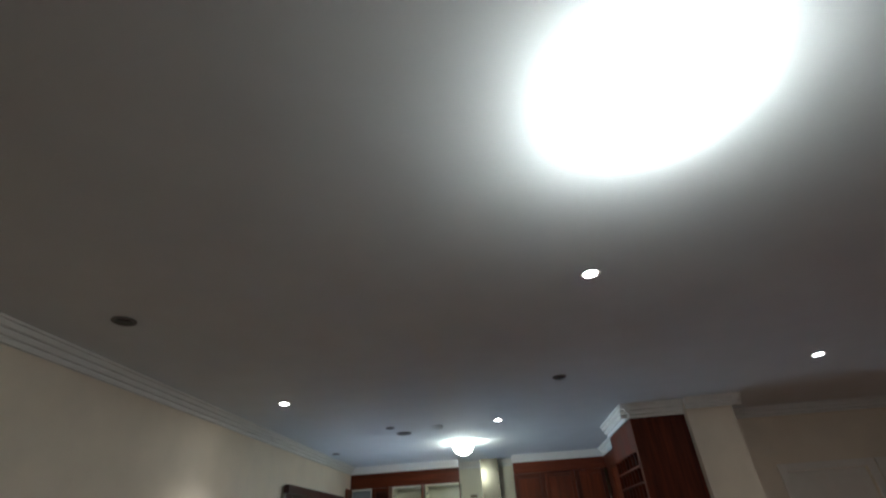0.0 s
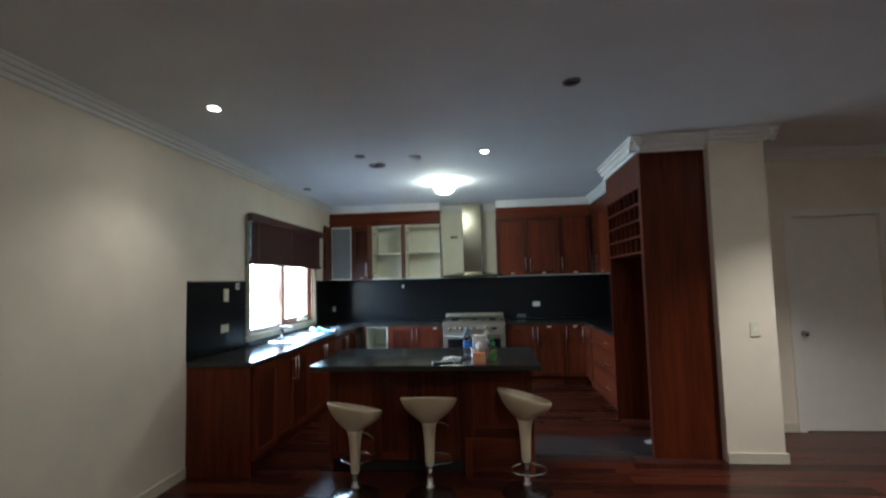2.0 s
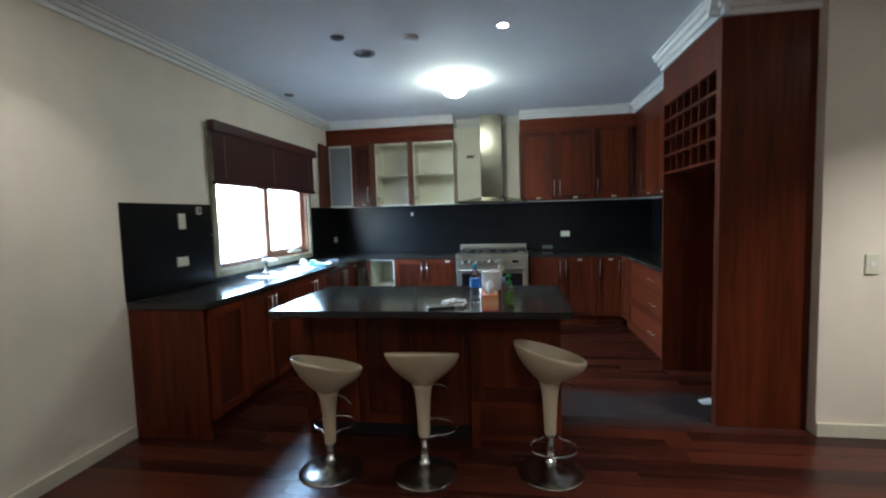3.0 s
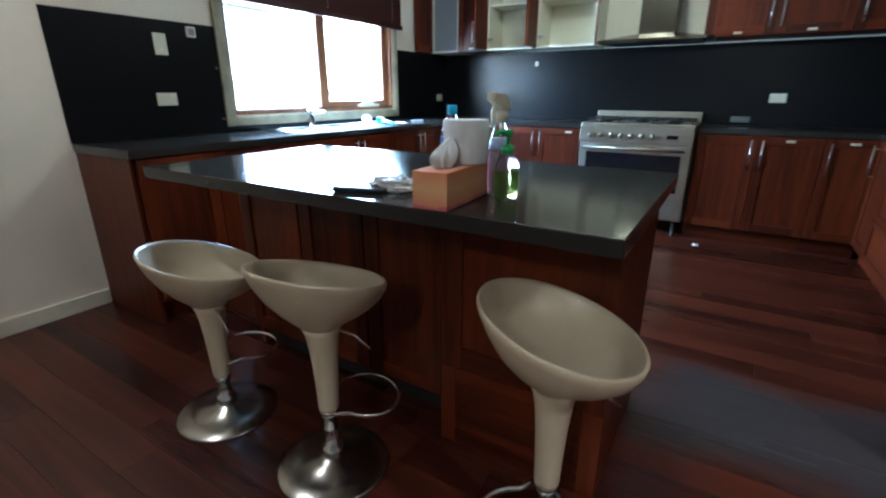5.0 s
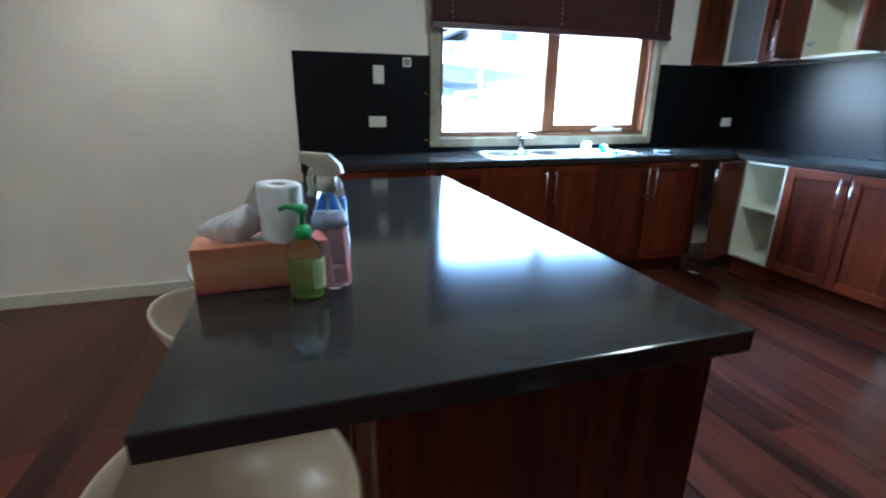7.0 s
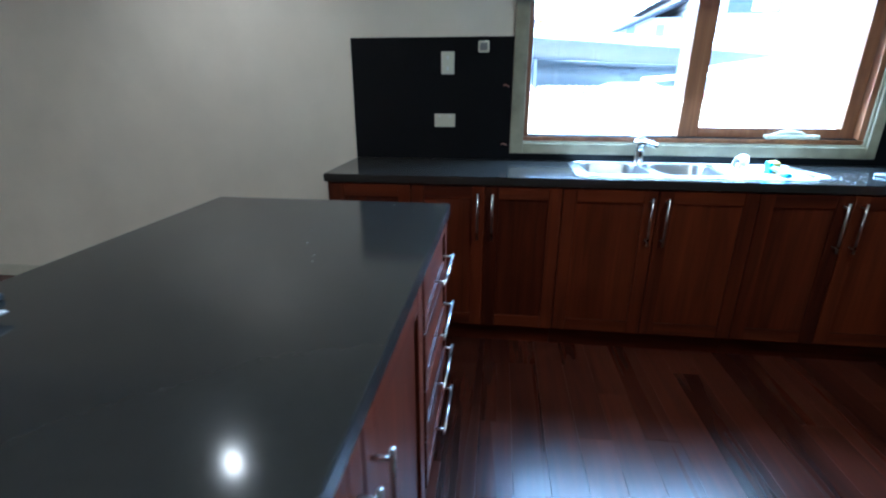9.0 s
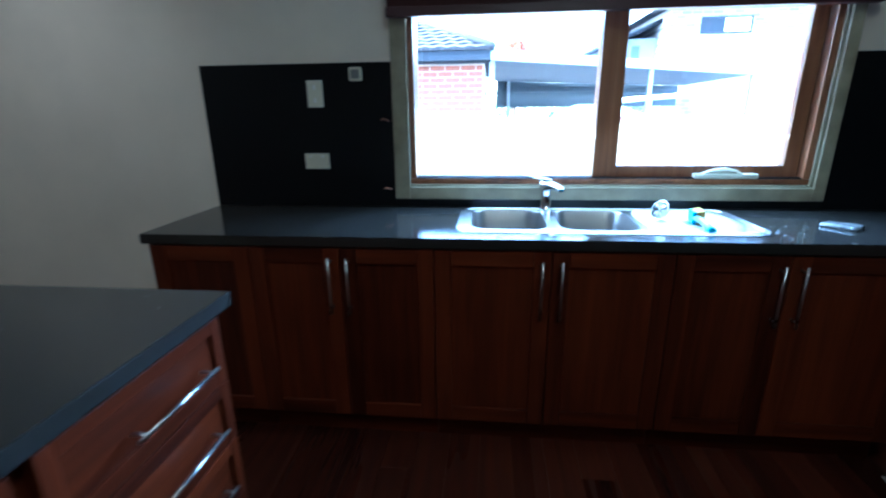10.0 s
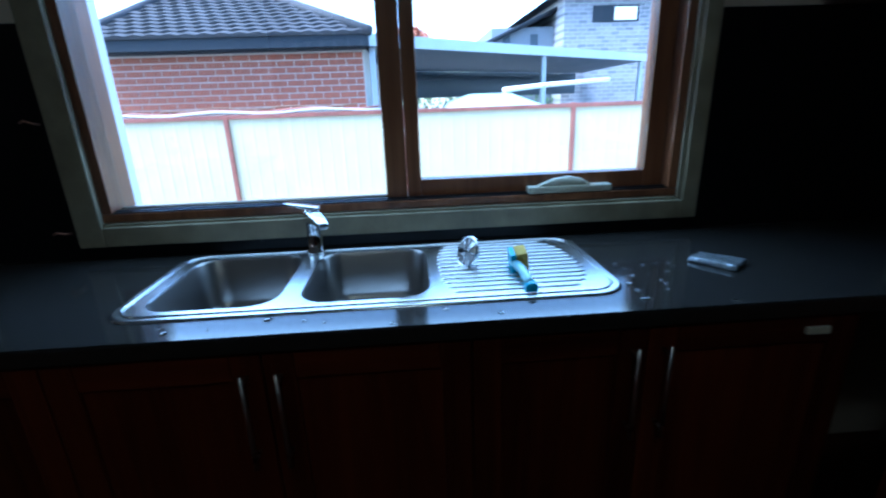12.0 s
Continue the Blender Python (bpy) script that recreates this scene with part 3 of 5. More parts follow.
RB, RT, NC, NR = 1.715, 2.29, 7, 4
for i in range(NR + 1):
    z = RB + (RT - RB) * i / NR
    part("shelf", box(0.002, 0.33, 0.071, 1.0795, z - 0.009, z + 0.009), M_JARRAH_H, tower)
for j in range(1, NC):
    y = 0.07 + 1.01 * j / NC
    for i in range(NR):
        za, zb = RB + (RT - RB) * i / NR + 0.010, RB + (RT - RB) * (i + 1) / NR - 0.010
        part("divider", box(0.006, 0.33, y - 0.007, y + 0.007, za, zb), M_JARRAH, tower)
part("rack_back", box(0.331, 0.345, 0.071, 1.0795, RB - 0.009, RT), M_JARRAH, tower)
solid("bulkhead_tower", box(TX0 + 0.001, 4.311, TY0 + 0.001, TY1 - 0.001, TZ + 0.001, CEIL - 0.001), M_WHITE, "white plaster bulkhead above the tall housing", "bulkhead", "structure")
for nm, a, b, s in (("cornice_tower_front", (TX0 - 0.086, TY0), (4.311, TY0), (0, -1)), ("cornice_tower_side", (TX0, TY0 - 0.086), (TX0, TY1), (-1, 0))):
    o = cornice(nm, a, b, s)
    o.scale.z, o.location.z = 1.3, CEIL * (1 - 1.3)

# island
IX0, IX1, IY0, IY1 = 1.111, 2.80, -0.203, 0.679
solid("island_worktop", box(IX0, IX1, IY0, IY1, 0.86, 0.90, bevel=0.004), M_STONE, "polished charcoal island worktop", "worktop")
BX0, BX1, BY0, BY1 = 1.14, 2.76, 0.14, 0.650
island = thing("kitchen_island", "dark red timber island with panelled sides", "kitchen island", pose(BX0, BY0, 0))
w, d = BX1 - BX0, BY1 - BY0
part("body", box(0.02, w - 0.02, 0.03, d - 0.001, 0.10, BZ), M_JARRAH, island)
part("kickboard", box(0.03, w - 0.03, 0.06, d - 0.05, 0, 0.099), M_BLACK, island)
for a, b in ((0.0, 0.36), (0.37, 0.70), (0.71, 1.04)):
    framed("panel", a, b, 0.10, BZ - 0.002, island, y=0.008)
FP = -0.07
framed("lower_panel", 1.09, w, 0.0, 0.30, island, y=FP, st=0.055)
framed("upper_panel", 1.09, w, 0.302, BZ - 0.002, island, y=FP, st=0.075)
part("post", box(1.09, w - 0.02, FP + 0.021, 0.029, 0.0, BZ - 0.002), M_JARRAH, island)
part("end_panel", box(w - 0.019, w, FP + 0.021, d, 0.0, BZ - 0.001, bevel=0.002), M_JARRAH, island)
part("end_panel", box(0.0, 0.019, 0.03, d, 0.0, BZ - 0.001, bevel=0.002), M_JARRAH, island)
# its working side faces +y: local x runs along -x
def fronts(x0, x1, zs, handle):
    for a, b in zs:
        f = framed("drawer_front", x0, x1, a, b, island, st=0.035, m=pose(BX1 - BX0 - 0.02, d + 0.002, 0, 0, 0, 180))
        part("handle", moved(bar_bm((a + b) / 2 - 0.012, (x0 + x1) / 2 + 0.04 - handle, (x0 + x1) / 2 + 0.04 + handle, flat=True), pose(BX1 - BX0 - 0.02, d + 0.002, 0, 0, 0, 180)), M_STEEL, f)
fronts(1.075, 1.57, [(0.150, 0.322), (0.326, 0.498), (0.502, 0.674), (0.678, 0.854)], 0.13)
for x0, x1, hx in ((0.005, 0.52, 0.485), (0.524, 1.04, 0.56)):
    f = framed("door", x0, x1, 0.105, 0.852, island, m=pose(BX1 - BX0 - 0.02, d + 0.002, 0, 0, 0, 180))
    part("handle", moved(bar_bm(hx, 0.56, 0.78), pose(BX1 - BX0 - 0.02, d + 0.002, 0, 0, 0, 180)), M_STEEL, f)

# cooker
M_COOKER = mat("warm_brushed_steel", (0.43, 0.395, 0.32), 0.38, 1.0, var=0.10, scale=40, stretch=(0.1, 1, 1), bump=0.02, bscale=200)
cook = thing("range_cooker", "freestanding stainless steel range cooker with dark glass door", "cooker", pose(1.782, 3.12, 0))
CW, CD = 0.895, 0.60
part("body", box(0, CW, 0.02, CD, 0.13, 0.895, bevel=0.003), M_COOKER, cook)
part("hob", box(-0.002, CW + 0.002, 0.0, CD + 0.002, 0.896, 0.918, bevel=0.004), M_COOKER, cook)
part("backguard", box(0.0, CW, CD - 0.045, CD, 0.919, 1.0, bevel=0.005), M_COOKER, cook)
part("control_panel", box(0.001, CW - 0.001, -0.012, 0.019, 0.755, 0.892, bevel=0.004), M_COOKER, cook)
for i in range(7):
    kx = 0.10 + i * 0.082
    kb = lathe([(0.0, 0.036), (0.017, 0.034), (0.02, 0.012), (0.024, 0.010), (0.024, 0.0)], 20)
    part("knob", moved(kb, pose(kx, -0.0125, 0.82, 90)), M_COOKER, cook)
part("display", box(0.70, 0.78, -0.0145, -0.0125, 0.805, 0.835), M_GLASSB, cook)
od = part("oven_door", box(0.006, CW - 0.006, -0.008, 0.019, 0.30, 0.75, bevel=0.004), M_COOKER, cook)
part("window", box(0.07, CW - 0.07, -0.0115, -0.0085, 0.37, 0.675), M_GLASSB, od, "dark oven glass")
part("handle", bar_bm(0.715, 0.05, CW - 0.05, y=-0.008, flat=True, r=0.010), M_COOKER, od)
part("drawer_front", box(0.006, CW - 0.006, -0.006, 0.019, 0.145, 0.295, bevel=0.004), M_COOKER, cook)
for lx in (0.05, CW - 0.05):
    for ly in (0.05, CD - 0.06):
        part("leg", moved(lathe([(0.022, 0), (0.022, 0.012), (0.016, 0.016), (0.016, 0.13)], 14), pose(lx, ly, 0)), M_BLACK, cook)
for bxx, by in ((0.17, 0.16), (0.17, 0.42), (0.45, 0.29), (0.72, 0.16), (0.72, 0.42)):
    part("burner", moved(lathe([(0.055, 0), (0.055, 0.01), (0.035, 0.012), (0.035, 0.022), (0.0, 0.024)], 20), pose(bxx, by, 0.9185)), M_BLACK, cook)
for gx in (0.035, 0.315, 0.595):
    bm = bmesh.new()
    for o in (0.0, 0.13, 0.26):
        bx(bm, gx + o, gx + o + 0.01, 0.05, 0.53, 0.943, 0.953)
    for o in (0.05, 0.285, 0.52):
        bx(bm, gx, gx + 0.27, o, o + 0.01, 0.9425, 0.9525)
    for ox in (0.0, 0.26):
        for oy in (0.05, 0.52):
            bx(bm, gx + ox, gx + ox + 0.01, oy, oy + 0.01, 0.9185, 0.943)
    part("pan_support", bm, M_BLACK, cook)

# hood
M_HOOD = mat("dull_brushed_steel", (0.19, 0.175, 0.135), 0.22, 1.0, var=0.3, scale=5, stretch=(1, 1, 0.3))
hood = thing("range_hood", "stainless steel range hood with a slim canopy and square flue", "range hood", pose(2.235, YB - 0.002, 0))
part("flue", box(-0.14, 0.14, -0.27, -0.002, 1.632, CEIL - 0.002, bevel=0.003), M_HOOD, hood)
bm = bmesh.new()
lo = [bm.verts.new((x, y, 1.565)) for x, y in ((-0.45, -0.002), (-0.45, -0.40), (-0.40, -0.455), (0.40, -0.455), (0.45, -0.40), (0.45, -0.002))]
up = [bm.verts.new((x, y, 1.585)) for x, y in ((-0.45, -0.002), (-0.45, -0.40), (-0.40, -0.455), (0.40, -0.455), (0.45, -0.40), (0.45, -0.002))]
tp = [bm.verts.new((x, y, 1.632)) for x, y in ((-0.17, -0.002), (-0.17, -0.28), (-0.15, -0.30), (0.15, -0.30), (0.17, -0.28), (0.17, -0.002))]
for a, b in ((lo, up), (up, tp)):
    for i in range(6):
        bm.faces.new((a[i], a[(i + 1) % 6], b[(i + 1) % 6], b[i]))
bm.faces.new(lo[::-1])
bm.faces.new(tp)
part("canopy", bm, M_HOOD, hood)
part("filter", box(-0.36, 0.36, -0.40, -0.06, 1.558, 1.564), M_BLACK, hood)

# ---------------------------------------------------------------- stools
def stool(m, foot, lever, low=0.0):
    """A stool whose high back points along its local +y; foot and lever are the turns of the ring and the lever."""
    s = thing("bar_stool", "ivory plastic bar stool on a chrome base by the island", "stool", group="stools at the island")
    part("base", lathe([(0.0, 0.0), (0.178, 0.0), (0.180, 0.004), (0.173, 0.009), (0.12, 0.016), (0.05, 0.026), (0.036, 0.04), (0.0, 0.04)], 48), M_BASE, s, "polished chrome disc base")
    part("piston", lathe([(0.03, 0.04), (0.033, 0.045), (0.033, 0.075), (0.022, 0.08), (0.022, 0.195 - low), (0.03, 0.20 - low), (0.03, 0.225 - low), (0.0, 0.225 - low)], 24), M_CHROME, s)
    bm = lathe([(0.030, 0.220), (0.032, 0.23), (0.034, 0.30), (0.038, 0.38), (0.043, 0.44), (0.050, 0.485), (0.062, 0.516)], 32)
    part("column", moved(bm, pose(0, 0, -low)), M_STOOL, s)
    bm = bmesh.new()
    seg = 48
    prof = [(0.0, 0.030, 0), (0.05, 0.030, 0.05), (0.10, 0.040, 0.2), (0.14, 0.062, 0.5), (0.168, 0.095, 0.8), (0.184, 0.128, 1.0), (0.189, 0.140, 1.0), (0.193, 0.141, 1.0), (0.196, 0.134, 1.0), (0.192, 0.118, 1.0), (0.176, 0.085, 0.85), (0.150, 0.052, 0.55), (0.118, 0.024, 0.3), (0.090, 0.004, 0.1), (0.068, -0.013, 0), (0.060, -0.022, 0), (0.0, -0.022, 0)]
    rings = []
    for r, z, k in prof:
        rings.append([bm.verts.new((1.03 * r * math.cos(2 * math.pi * i / seg), 0.97 * r * math.sin(2 * math.pi * i / seg), 0.535 - low + z + k * 0.052 * math.sin(2 * math.pi * i / seg))) for i in range(seg)])
    for a, b in zip(rings, rings[1:]):
        for i in range(seg):
            bm.faces.new((a[i], a[(i + 1) % seg], b[(i + 1) % seg], b[i]))
    bmesh.ops.remove_doubles(bm, verts=bm.verts, dist=0.0005)
    for f in bm.faces:
        f.smooth = True
    part("seat", bm, M_STOOL, s)
    pts = [(0.028, 0, 0.21)] + [(0.12 * math.cos(t), -0.135 + 0.10 * math.sin(t), 0.21) for t in np.linspace(1.1, -4.24, 22)] + [(-0.028, 0, 0.21)]
    part("footrest", moved(tube(pts, 0.007, 10), pose(0, 0, 0, 0, 0, foot)), M_CHROME, s, "chrome footrest ring")
    part("lever", moved(tube([(0.045, 0.0, 0.505), (0.11, 0.0, 0.49), (0.155, 0.0, 0.455)], 0.005, 8), pose(0, 0, -low, 0, 0, lever)), M_CHROME, s)
    s.matrix_world = m
    return s


# chrome darkened and browned: the floor's reflection is put into the disc's colour
M_BASE = mat("floor_tinted_chrome_disc", (0.36, 0.33, 0.29), 0.22, 1.0, var=0.1, scale=20)
stool(pose(1.462, -0.240, 0, 0, 0, 145), 45, 200, 0.055)
stool(pose(1.997, -0.222, 0, 0, 0, 180), -20, 195)
stool(pose(2.678, -0.143, 0, 0, 0, 112), 250, 275)

# ---------------------------------------------------------------- lamps
def downlight(x, y, power):
    dl = thing("downlight", "small round recessed ceiling downlight switched on", "downlight", pose(x, y, CEIL), "ceiling downlights")
    part("trim_ring", lathe([(0.050, -0.001), (0.050, -0.006), (0.044, -0.010), (0.036, -0.008), (0.034, -0.002)], 28), M_CHROME, dl)
    part("lamp", lathe([(0.0, -0.0045), (0.033, -0.0045), (0.033, -0.0015), (0.0, -0.0015)][::-1], 24), M_LAMP, dl)
    la = bpy.data.lights.new("downlight", "SPOT")
    la.energy, la.color, la.shadow_soft_size, la.spot_size, la.spot_blend = power, (1.0, 0.90, 0.78), 0.03, radians(112), 0.8
    new("downlight_beam", la).matrix_world = look((x, y, CEIL - 0.02), (x, y, 0))


for x, y, power in ((2.988, -2.49, 1.2), (0.655, -0.70, 0.62), (2.451, 0.66, 0.35), (4.985, -0.738, 3.6)):
    downlight(x, y, power)


def dark_downlight(x, y, r=0.055):
    dl = thing("unlit_downlight", "small dark recessed ceiling fitting switched off", "downlight", pose(x, y, CEIL), "unlit ceiling fittings")
    part("trim_ring", lathe([(r, -0.001), (r, -0.006), (r * 0.9, -0.010), (r * 0.7, -0.007), (r * 0.68, -0.001)], 28), M_RING, dl)
    part("lamp", lathe([(0.0, -0.003), (r * 0.67, -0.003), (r * 0.67, -0.001), (0.0, -0.001)][::-1], 24), M_BLACK, dl)


M_RING = mat("grey_metal_ring", (0.16, 0.15, 0.15), 0.4, 0.6)
for x, y, r in ((0.567, -2.52, 0.06), (2.987, -0.757, 0.055), (1.282, 0.62, 0.05), (1.365, 0.973, 0.085), (0.235, 1.956, 0.05)):
    dark_downlight(x, y, r)
sd = thing("smoke_alarm", "round off-white smoke alarm on the ceiling", "smoke alarm", pose(1.786, 0.73, CEIL))
part("cover", lathe([(0.0, -0.035), (0.04, -0.034), (0.055, -0.026), (0.062, -0.012), (0.062, -0.001), (0, -0.001)], 32), M_CEIL, sd)


def ceiling_lamp(x, y, r, m, label):
    cl = thing("ceiling_light", label, "ceiling light", pose(x, y, CEIL))
    part("mount", lathe([(r * 0.93, -0.001), (r * 0.95, -0.006), (r * 0.95, -0.026), (0.0, -0.026)], 40), M_WHITE, cl, "white metal pan")
    part("shade", lathe([(0.0, -0.150), (r * 0.22, -0.149), (r * 0.50, -0.141), (r * 0.76, -0.118), (r * 0.92, -0.084), (r * 0.985, -0.050), (r * 0.98, -0.0265), (0, -0.0265)], 40), m, cl, "lit opal glass shade")


ceiling_lamp(1.967, 1.88, 0.13, M_OYSTER, "lit opal glass oyster light on the kitchen ceiling")
ceiling_lamp(3.005, -3.585, 0.126, M_OYSTER_BIG, "large lit opal glass oyster light on the ceiling")


# ---------------------------------------------------------------- sink and what lies round it
def rrect(x0, x1, y0, y1, r, z, n=6):
    pts = []
    for cx, cy, a0 in ((x1 - r, y1 - r, 0), (x0 + r, y1 - r, 90), (x0 + r, y0 + r, 180), (x1 - r, y0 + r, 270)):
        for i in range(n + 1):
            a = math.radians(a0 + 90 * i / n)
            pts.append((cx + r * math.cos(a), cy + r * math.sin(a), z))
    return pts


def loft(bm, loops, cap=False):
    rings = [[bm.verts.new(p) for p in lp] for lp in loops]
    n = len(rings[0])
    for a, b in zip(rings, rings[1:]):
        for i in range(n):
            f = bm.faces.new((a[i], a[(i + 1) % n], b[(i + 1) % n], b[i]))
            f.smooth = True
    if cap:
        bm.faces.new(rings[-1])
    return rings


# bowls: the sink's steel darkened, the dim room's reflection put into its colour
M_BOWL = mat("shaded_sink_bowl_steel", (0.36, 0.345, 0.33), 0.30, 1.0, var=0.10, scale=6)
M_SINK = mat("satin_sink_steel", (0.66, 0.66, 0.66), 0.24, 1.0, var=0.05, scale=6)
sink = thing("kitchen_sink", "stainless steel double-bowl sink with a ridged drainer", "sink", pose(0, 0, 0))
BOWLS = ((0.085, 0.445, 1.278, 1.582), (0.085, 0.445, 1.628, 1.935))
bm = bmesh.new()
loops = [rrect(SX0, SX1, SY0, SY1, 0.07, 0.905)] + [rrect(*b, 0.07, 0.905) for b in BOWLS]
edges = []
for lp in loops:
    vs = [bm.verts.new(p) for p in lp]
    edges += [bm.edges.new((vs[i], vs[(i + 1) % len(vs)])) for i in range(len(vs))]
bmesh.ops.triangle_fill(bm, use_beauty=True, use_dissolve=False, edges=edges)
loft(bm, [rrect(SX0, SX1, SY0, SY1, 0.07, 0.905), rrect(SX0 - 0.004, SX1 + 0.004, SY0 - 0.004, SY1 + 0.004, 0.072, 0.904), rrect(SX0 - 0.006, SX1 + 0.006, SY0 - 0.006, SY1 + 0.006, 0.073, 0.9005)])
part("deck", bm, M_SINK, sink)
part("raised_rim", moved(tube(rrect(SX0 + 0.016, SX1 - 0.016, SY0 + 0.016, SY1 - 0.016, 0.058, 0.9045), 0.004, 8, closed=True), pose(0, 0, 0)), M_SINK, sink)
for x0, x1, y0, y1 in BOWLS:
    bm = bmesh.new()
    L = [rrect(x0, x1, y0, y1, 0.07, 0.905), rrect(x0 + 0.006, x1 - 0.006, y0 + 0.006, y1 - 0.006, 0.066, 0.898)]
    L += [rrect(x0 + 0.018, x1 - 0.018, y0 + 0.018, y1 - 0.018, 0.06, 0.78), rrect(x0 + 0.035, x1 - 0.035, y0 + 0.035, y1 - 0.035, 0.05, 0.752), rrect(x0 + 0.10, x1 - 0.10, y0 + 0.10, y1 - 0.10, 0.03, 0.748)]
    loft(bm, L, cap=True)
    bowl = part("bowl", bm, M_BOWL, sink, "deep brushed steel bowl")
    part("waste", moved(lathe([(0.0, 0.004), (0.03, 0.004), (0.04, 0.006), (0.044, 0.001), (0.044, 0)][::-1], 24), pose((x0 + x1) / 2, (y0 + y1) / 2, 0.7485)), M_CHROME, bowl)
for i in range(13):
    x = 0.090 + i * 0.0285
    e = 0.05 * (abs(i - 6) / 6) ** 3
    part("ridge", tube([(x, 1.960 + e * 0.5, 0.9020), (x, 1.974 + e * 0.5, 0.9042), (x, SY1 - 0.060 - e, 0.9042), (x, SY1 - 0.045 - e, 0.9020)], 0.0046, 10), M_SINK, sink)

tap = thing("mixer_tap", "chrome single-lever mixer tap behind the sink", "tap", pose(0.066, 1.607, 0.9055))
part("body", lathe([(0.0, 0.0), (0.028, 0.0), (0.028, 0.006), (0.023, 0.01), (0.022, 0.07), (0.023, 0.085), (0.023, 0.124), (0.018, 0.131), (0.0, 0.132)], 24), M_CHROME, tap)
bm = bmesh.new()
spout = [(-0.024, 0.044, 0.044, 0.104), (0.0, 0.046, 0.050, 0.105), (0.04, 0.040, 0.034, 0.113), (0.08, 0.035, 0.025, 0.112), (0.115, 0.031, 0.019, 0.106), (0.121, 0.026, 0.014, 0.104)]
loft(bm, [[(x, w / 2 * math.copysign(abs(math.cos(a)) ** 0.6, math.cos(a)), zc + h / 2 * math.copysign(abs(math.sin(a)) ** 0.6, math.sin(a))) for a in np.linspace(0, 2 * math.pi, 17)[:-1]] for x, w, h, zc in spout], cap=True)
part("spout", moved(bm, pose(0, 0, 0, 0, 0, 25)), M_CHROME, tap)
bm = bmesh.new()
loft(bm, [[(x * k, y, z + dz) for x, z in ((-0.018, 0), (0.018, 0), (0.018, 0.007), (-0.018, 0.007))] for y, k, dz in ((0.022, 1.0, 0.130), (-0.02, 0.95, 0.137), (-0.075, 0.7, 0.147))], cap=True)
part("lever", bm, M_CHROME, tap)

basket = thing("sink_strainer", "steel sink strainer basket lying on its side", "strainer", pose(0.262, 2.04, 0.945, 66, 0, 27))
part("rim", tube([(0.04 * math.cos(a), 0.04 * math.sin(a), 0) for a in np.linspace(0, 2 * math.pi, 25)[:-1]], 0.003, 8, closed=True), M_CHROME, basket)
part("cup", lathe([(0.038, 0.0), (0.034, -0.012), (0.026, -0.020), (0.0, -0.022)], 24), M_STEEL, basket)
for a in range(0, 360, 45):
    part("spoke", moved(tube([(0.008, 0, 0.002), (0.038, 0, 0.001)], 0.0022, 6), pose(0, 0, 0, 0, 0, a)), M_CHROME, basket)
part("stem", lathe([(0.0, 0.026), (0.007, 0.025), (0.007, 0.016), (0.003, 0.014), (0.003, -0.02)], 12), M_BLACK, basket)

M_BLUE = mat("light_blue_plastic", (0.05, 0.42, 0.62), 0.35, var=0.08, scale=30)
M_SPONGE = mat("yellow_sponge", (0.62, 0.45, 0.10), 0.9, var=0.25, scale=90, bump=0.6, bscale=180)
brush = thing("dish_brush", "blue plastic dish brush with a yellow sponge head", "dish brush", pose(0.345, 2.185, 0.933, 95, 5, -3) @ Matrix.Scale(0.82, 4))
part("handle", tube([(0.125, -0.012, 0.020), (0.09, -0.008, 0.022), (0.04, 0, 0.028), (-0.02, 0.002, 0.042)], 0.014, 14), mat("pale_blue_plastic", (0.35, 0.62, 0.72), 0.2), brush)
part("grip", lathe([(0.0, 0.0), (0.017, 0.0), (0.019, 0.01), (0.018, 0.04), (0.012, 0.055), (0, 0.055)], 18), M_BLUE, brush).matrix_local = pose(0.14, -0.014, 0.019, 0, -90, 6)
part("head", box(-0.075, -0.005, -0.030, 0.030, 0.036, 0.054, bevel=0.006), M_BLUE, brush)
part("sponge", box(-0.077, -0.003, -0.032, 0.032, 0.0, 0.0355, bevel=0.006), M_SPONGE, brush)

pad = thing("scouring_pads", "packet of grey scouring pads in clear wrap", "scouring pad", pose(0.335, 2.685, 0.9005, 0, 0, 36) @ Matrix.Diagonal((0.92, 0.86, 0.70, 1.0)))
bm = box(-0.062, 0.062, -0.045, 0.045, 0.0, 0.02, bevel=0.008)
bmesh.ops.subdivide_edges(bm, edges=bm.edges, cuts=2, use_grid_fill=True)
for v in bm.verts:
    v.co += 0.006 * noise.noise_vector(v.co * 40) * (1 if v.co.z > 0.004 else 0)
    v.co.z = max(v.co.z, 0)
part("packet", bm, mat("crumpled_silver_wrap", (0.42, 0.46, 0.50), 0.22, 0.6, var=0.4, scale=60, bump=0.5, bscale=90), pad)

M_DROP = glass("water", (1, 1, 1), 0.0, 1.33)
rw = random.Random(12)
spots = [(rw.uniform(0.30, 0.56), 2.40 + rw.random() ** 2 * 0.20) for _ in range(16)] + [(rw.uniform(0.497, 0.560), rw.uniform(1.35, 2.1)) for _ in range(9)]
for x, y in spots:
    r = rw.uniform(0.003, 0.010)
    wd = thing("water_drop", "small clear water drop on the worktop", "water drop", pose(x, y, 0.9003, 0, 0, rw.uniform(0, 180)) @ Matrix.Diagonal((1.0, rw.uniform(0.6, 1.4), 1.0, 1.0)), "drops beside the sink")
    part("bead", lathe([(0.0, 0.0), (r, 0.0), (r * 0.92, r * 0.16), (r * 0.6, r * 0.30), (0.0, r * 0.36)], 14), M_DROP, wd)
M_SPECK = mat("dried_white_speck", (0.30, 0.30, 0.28), 0.8)
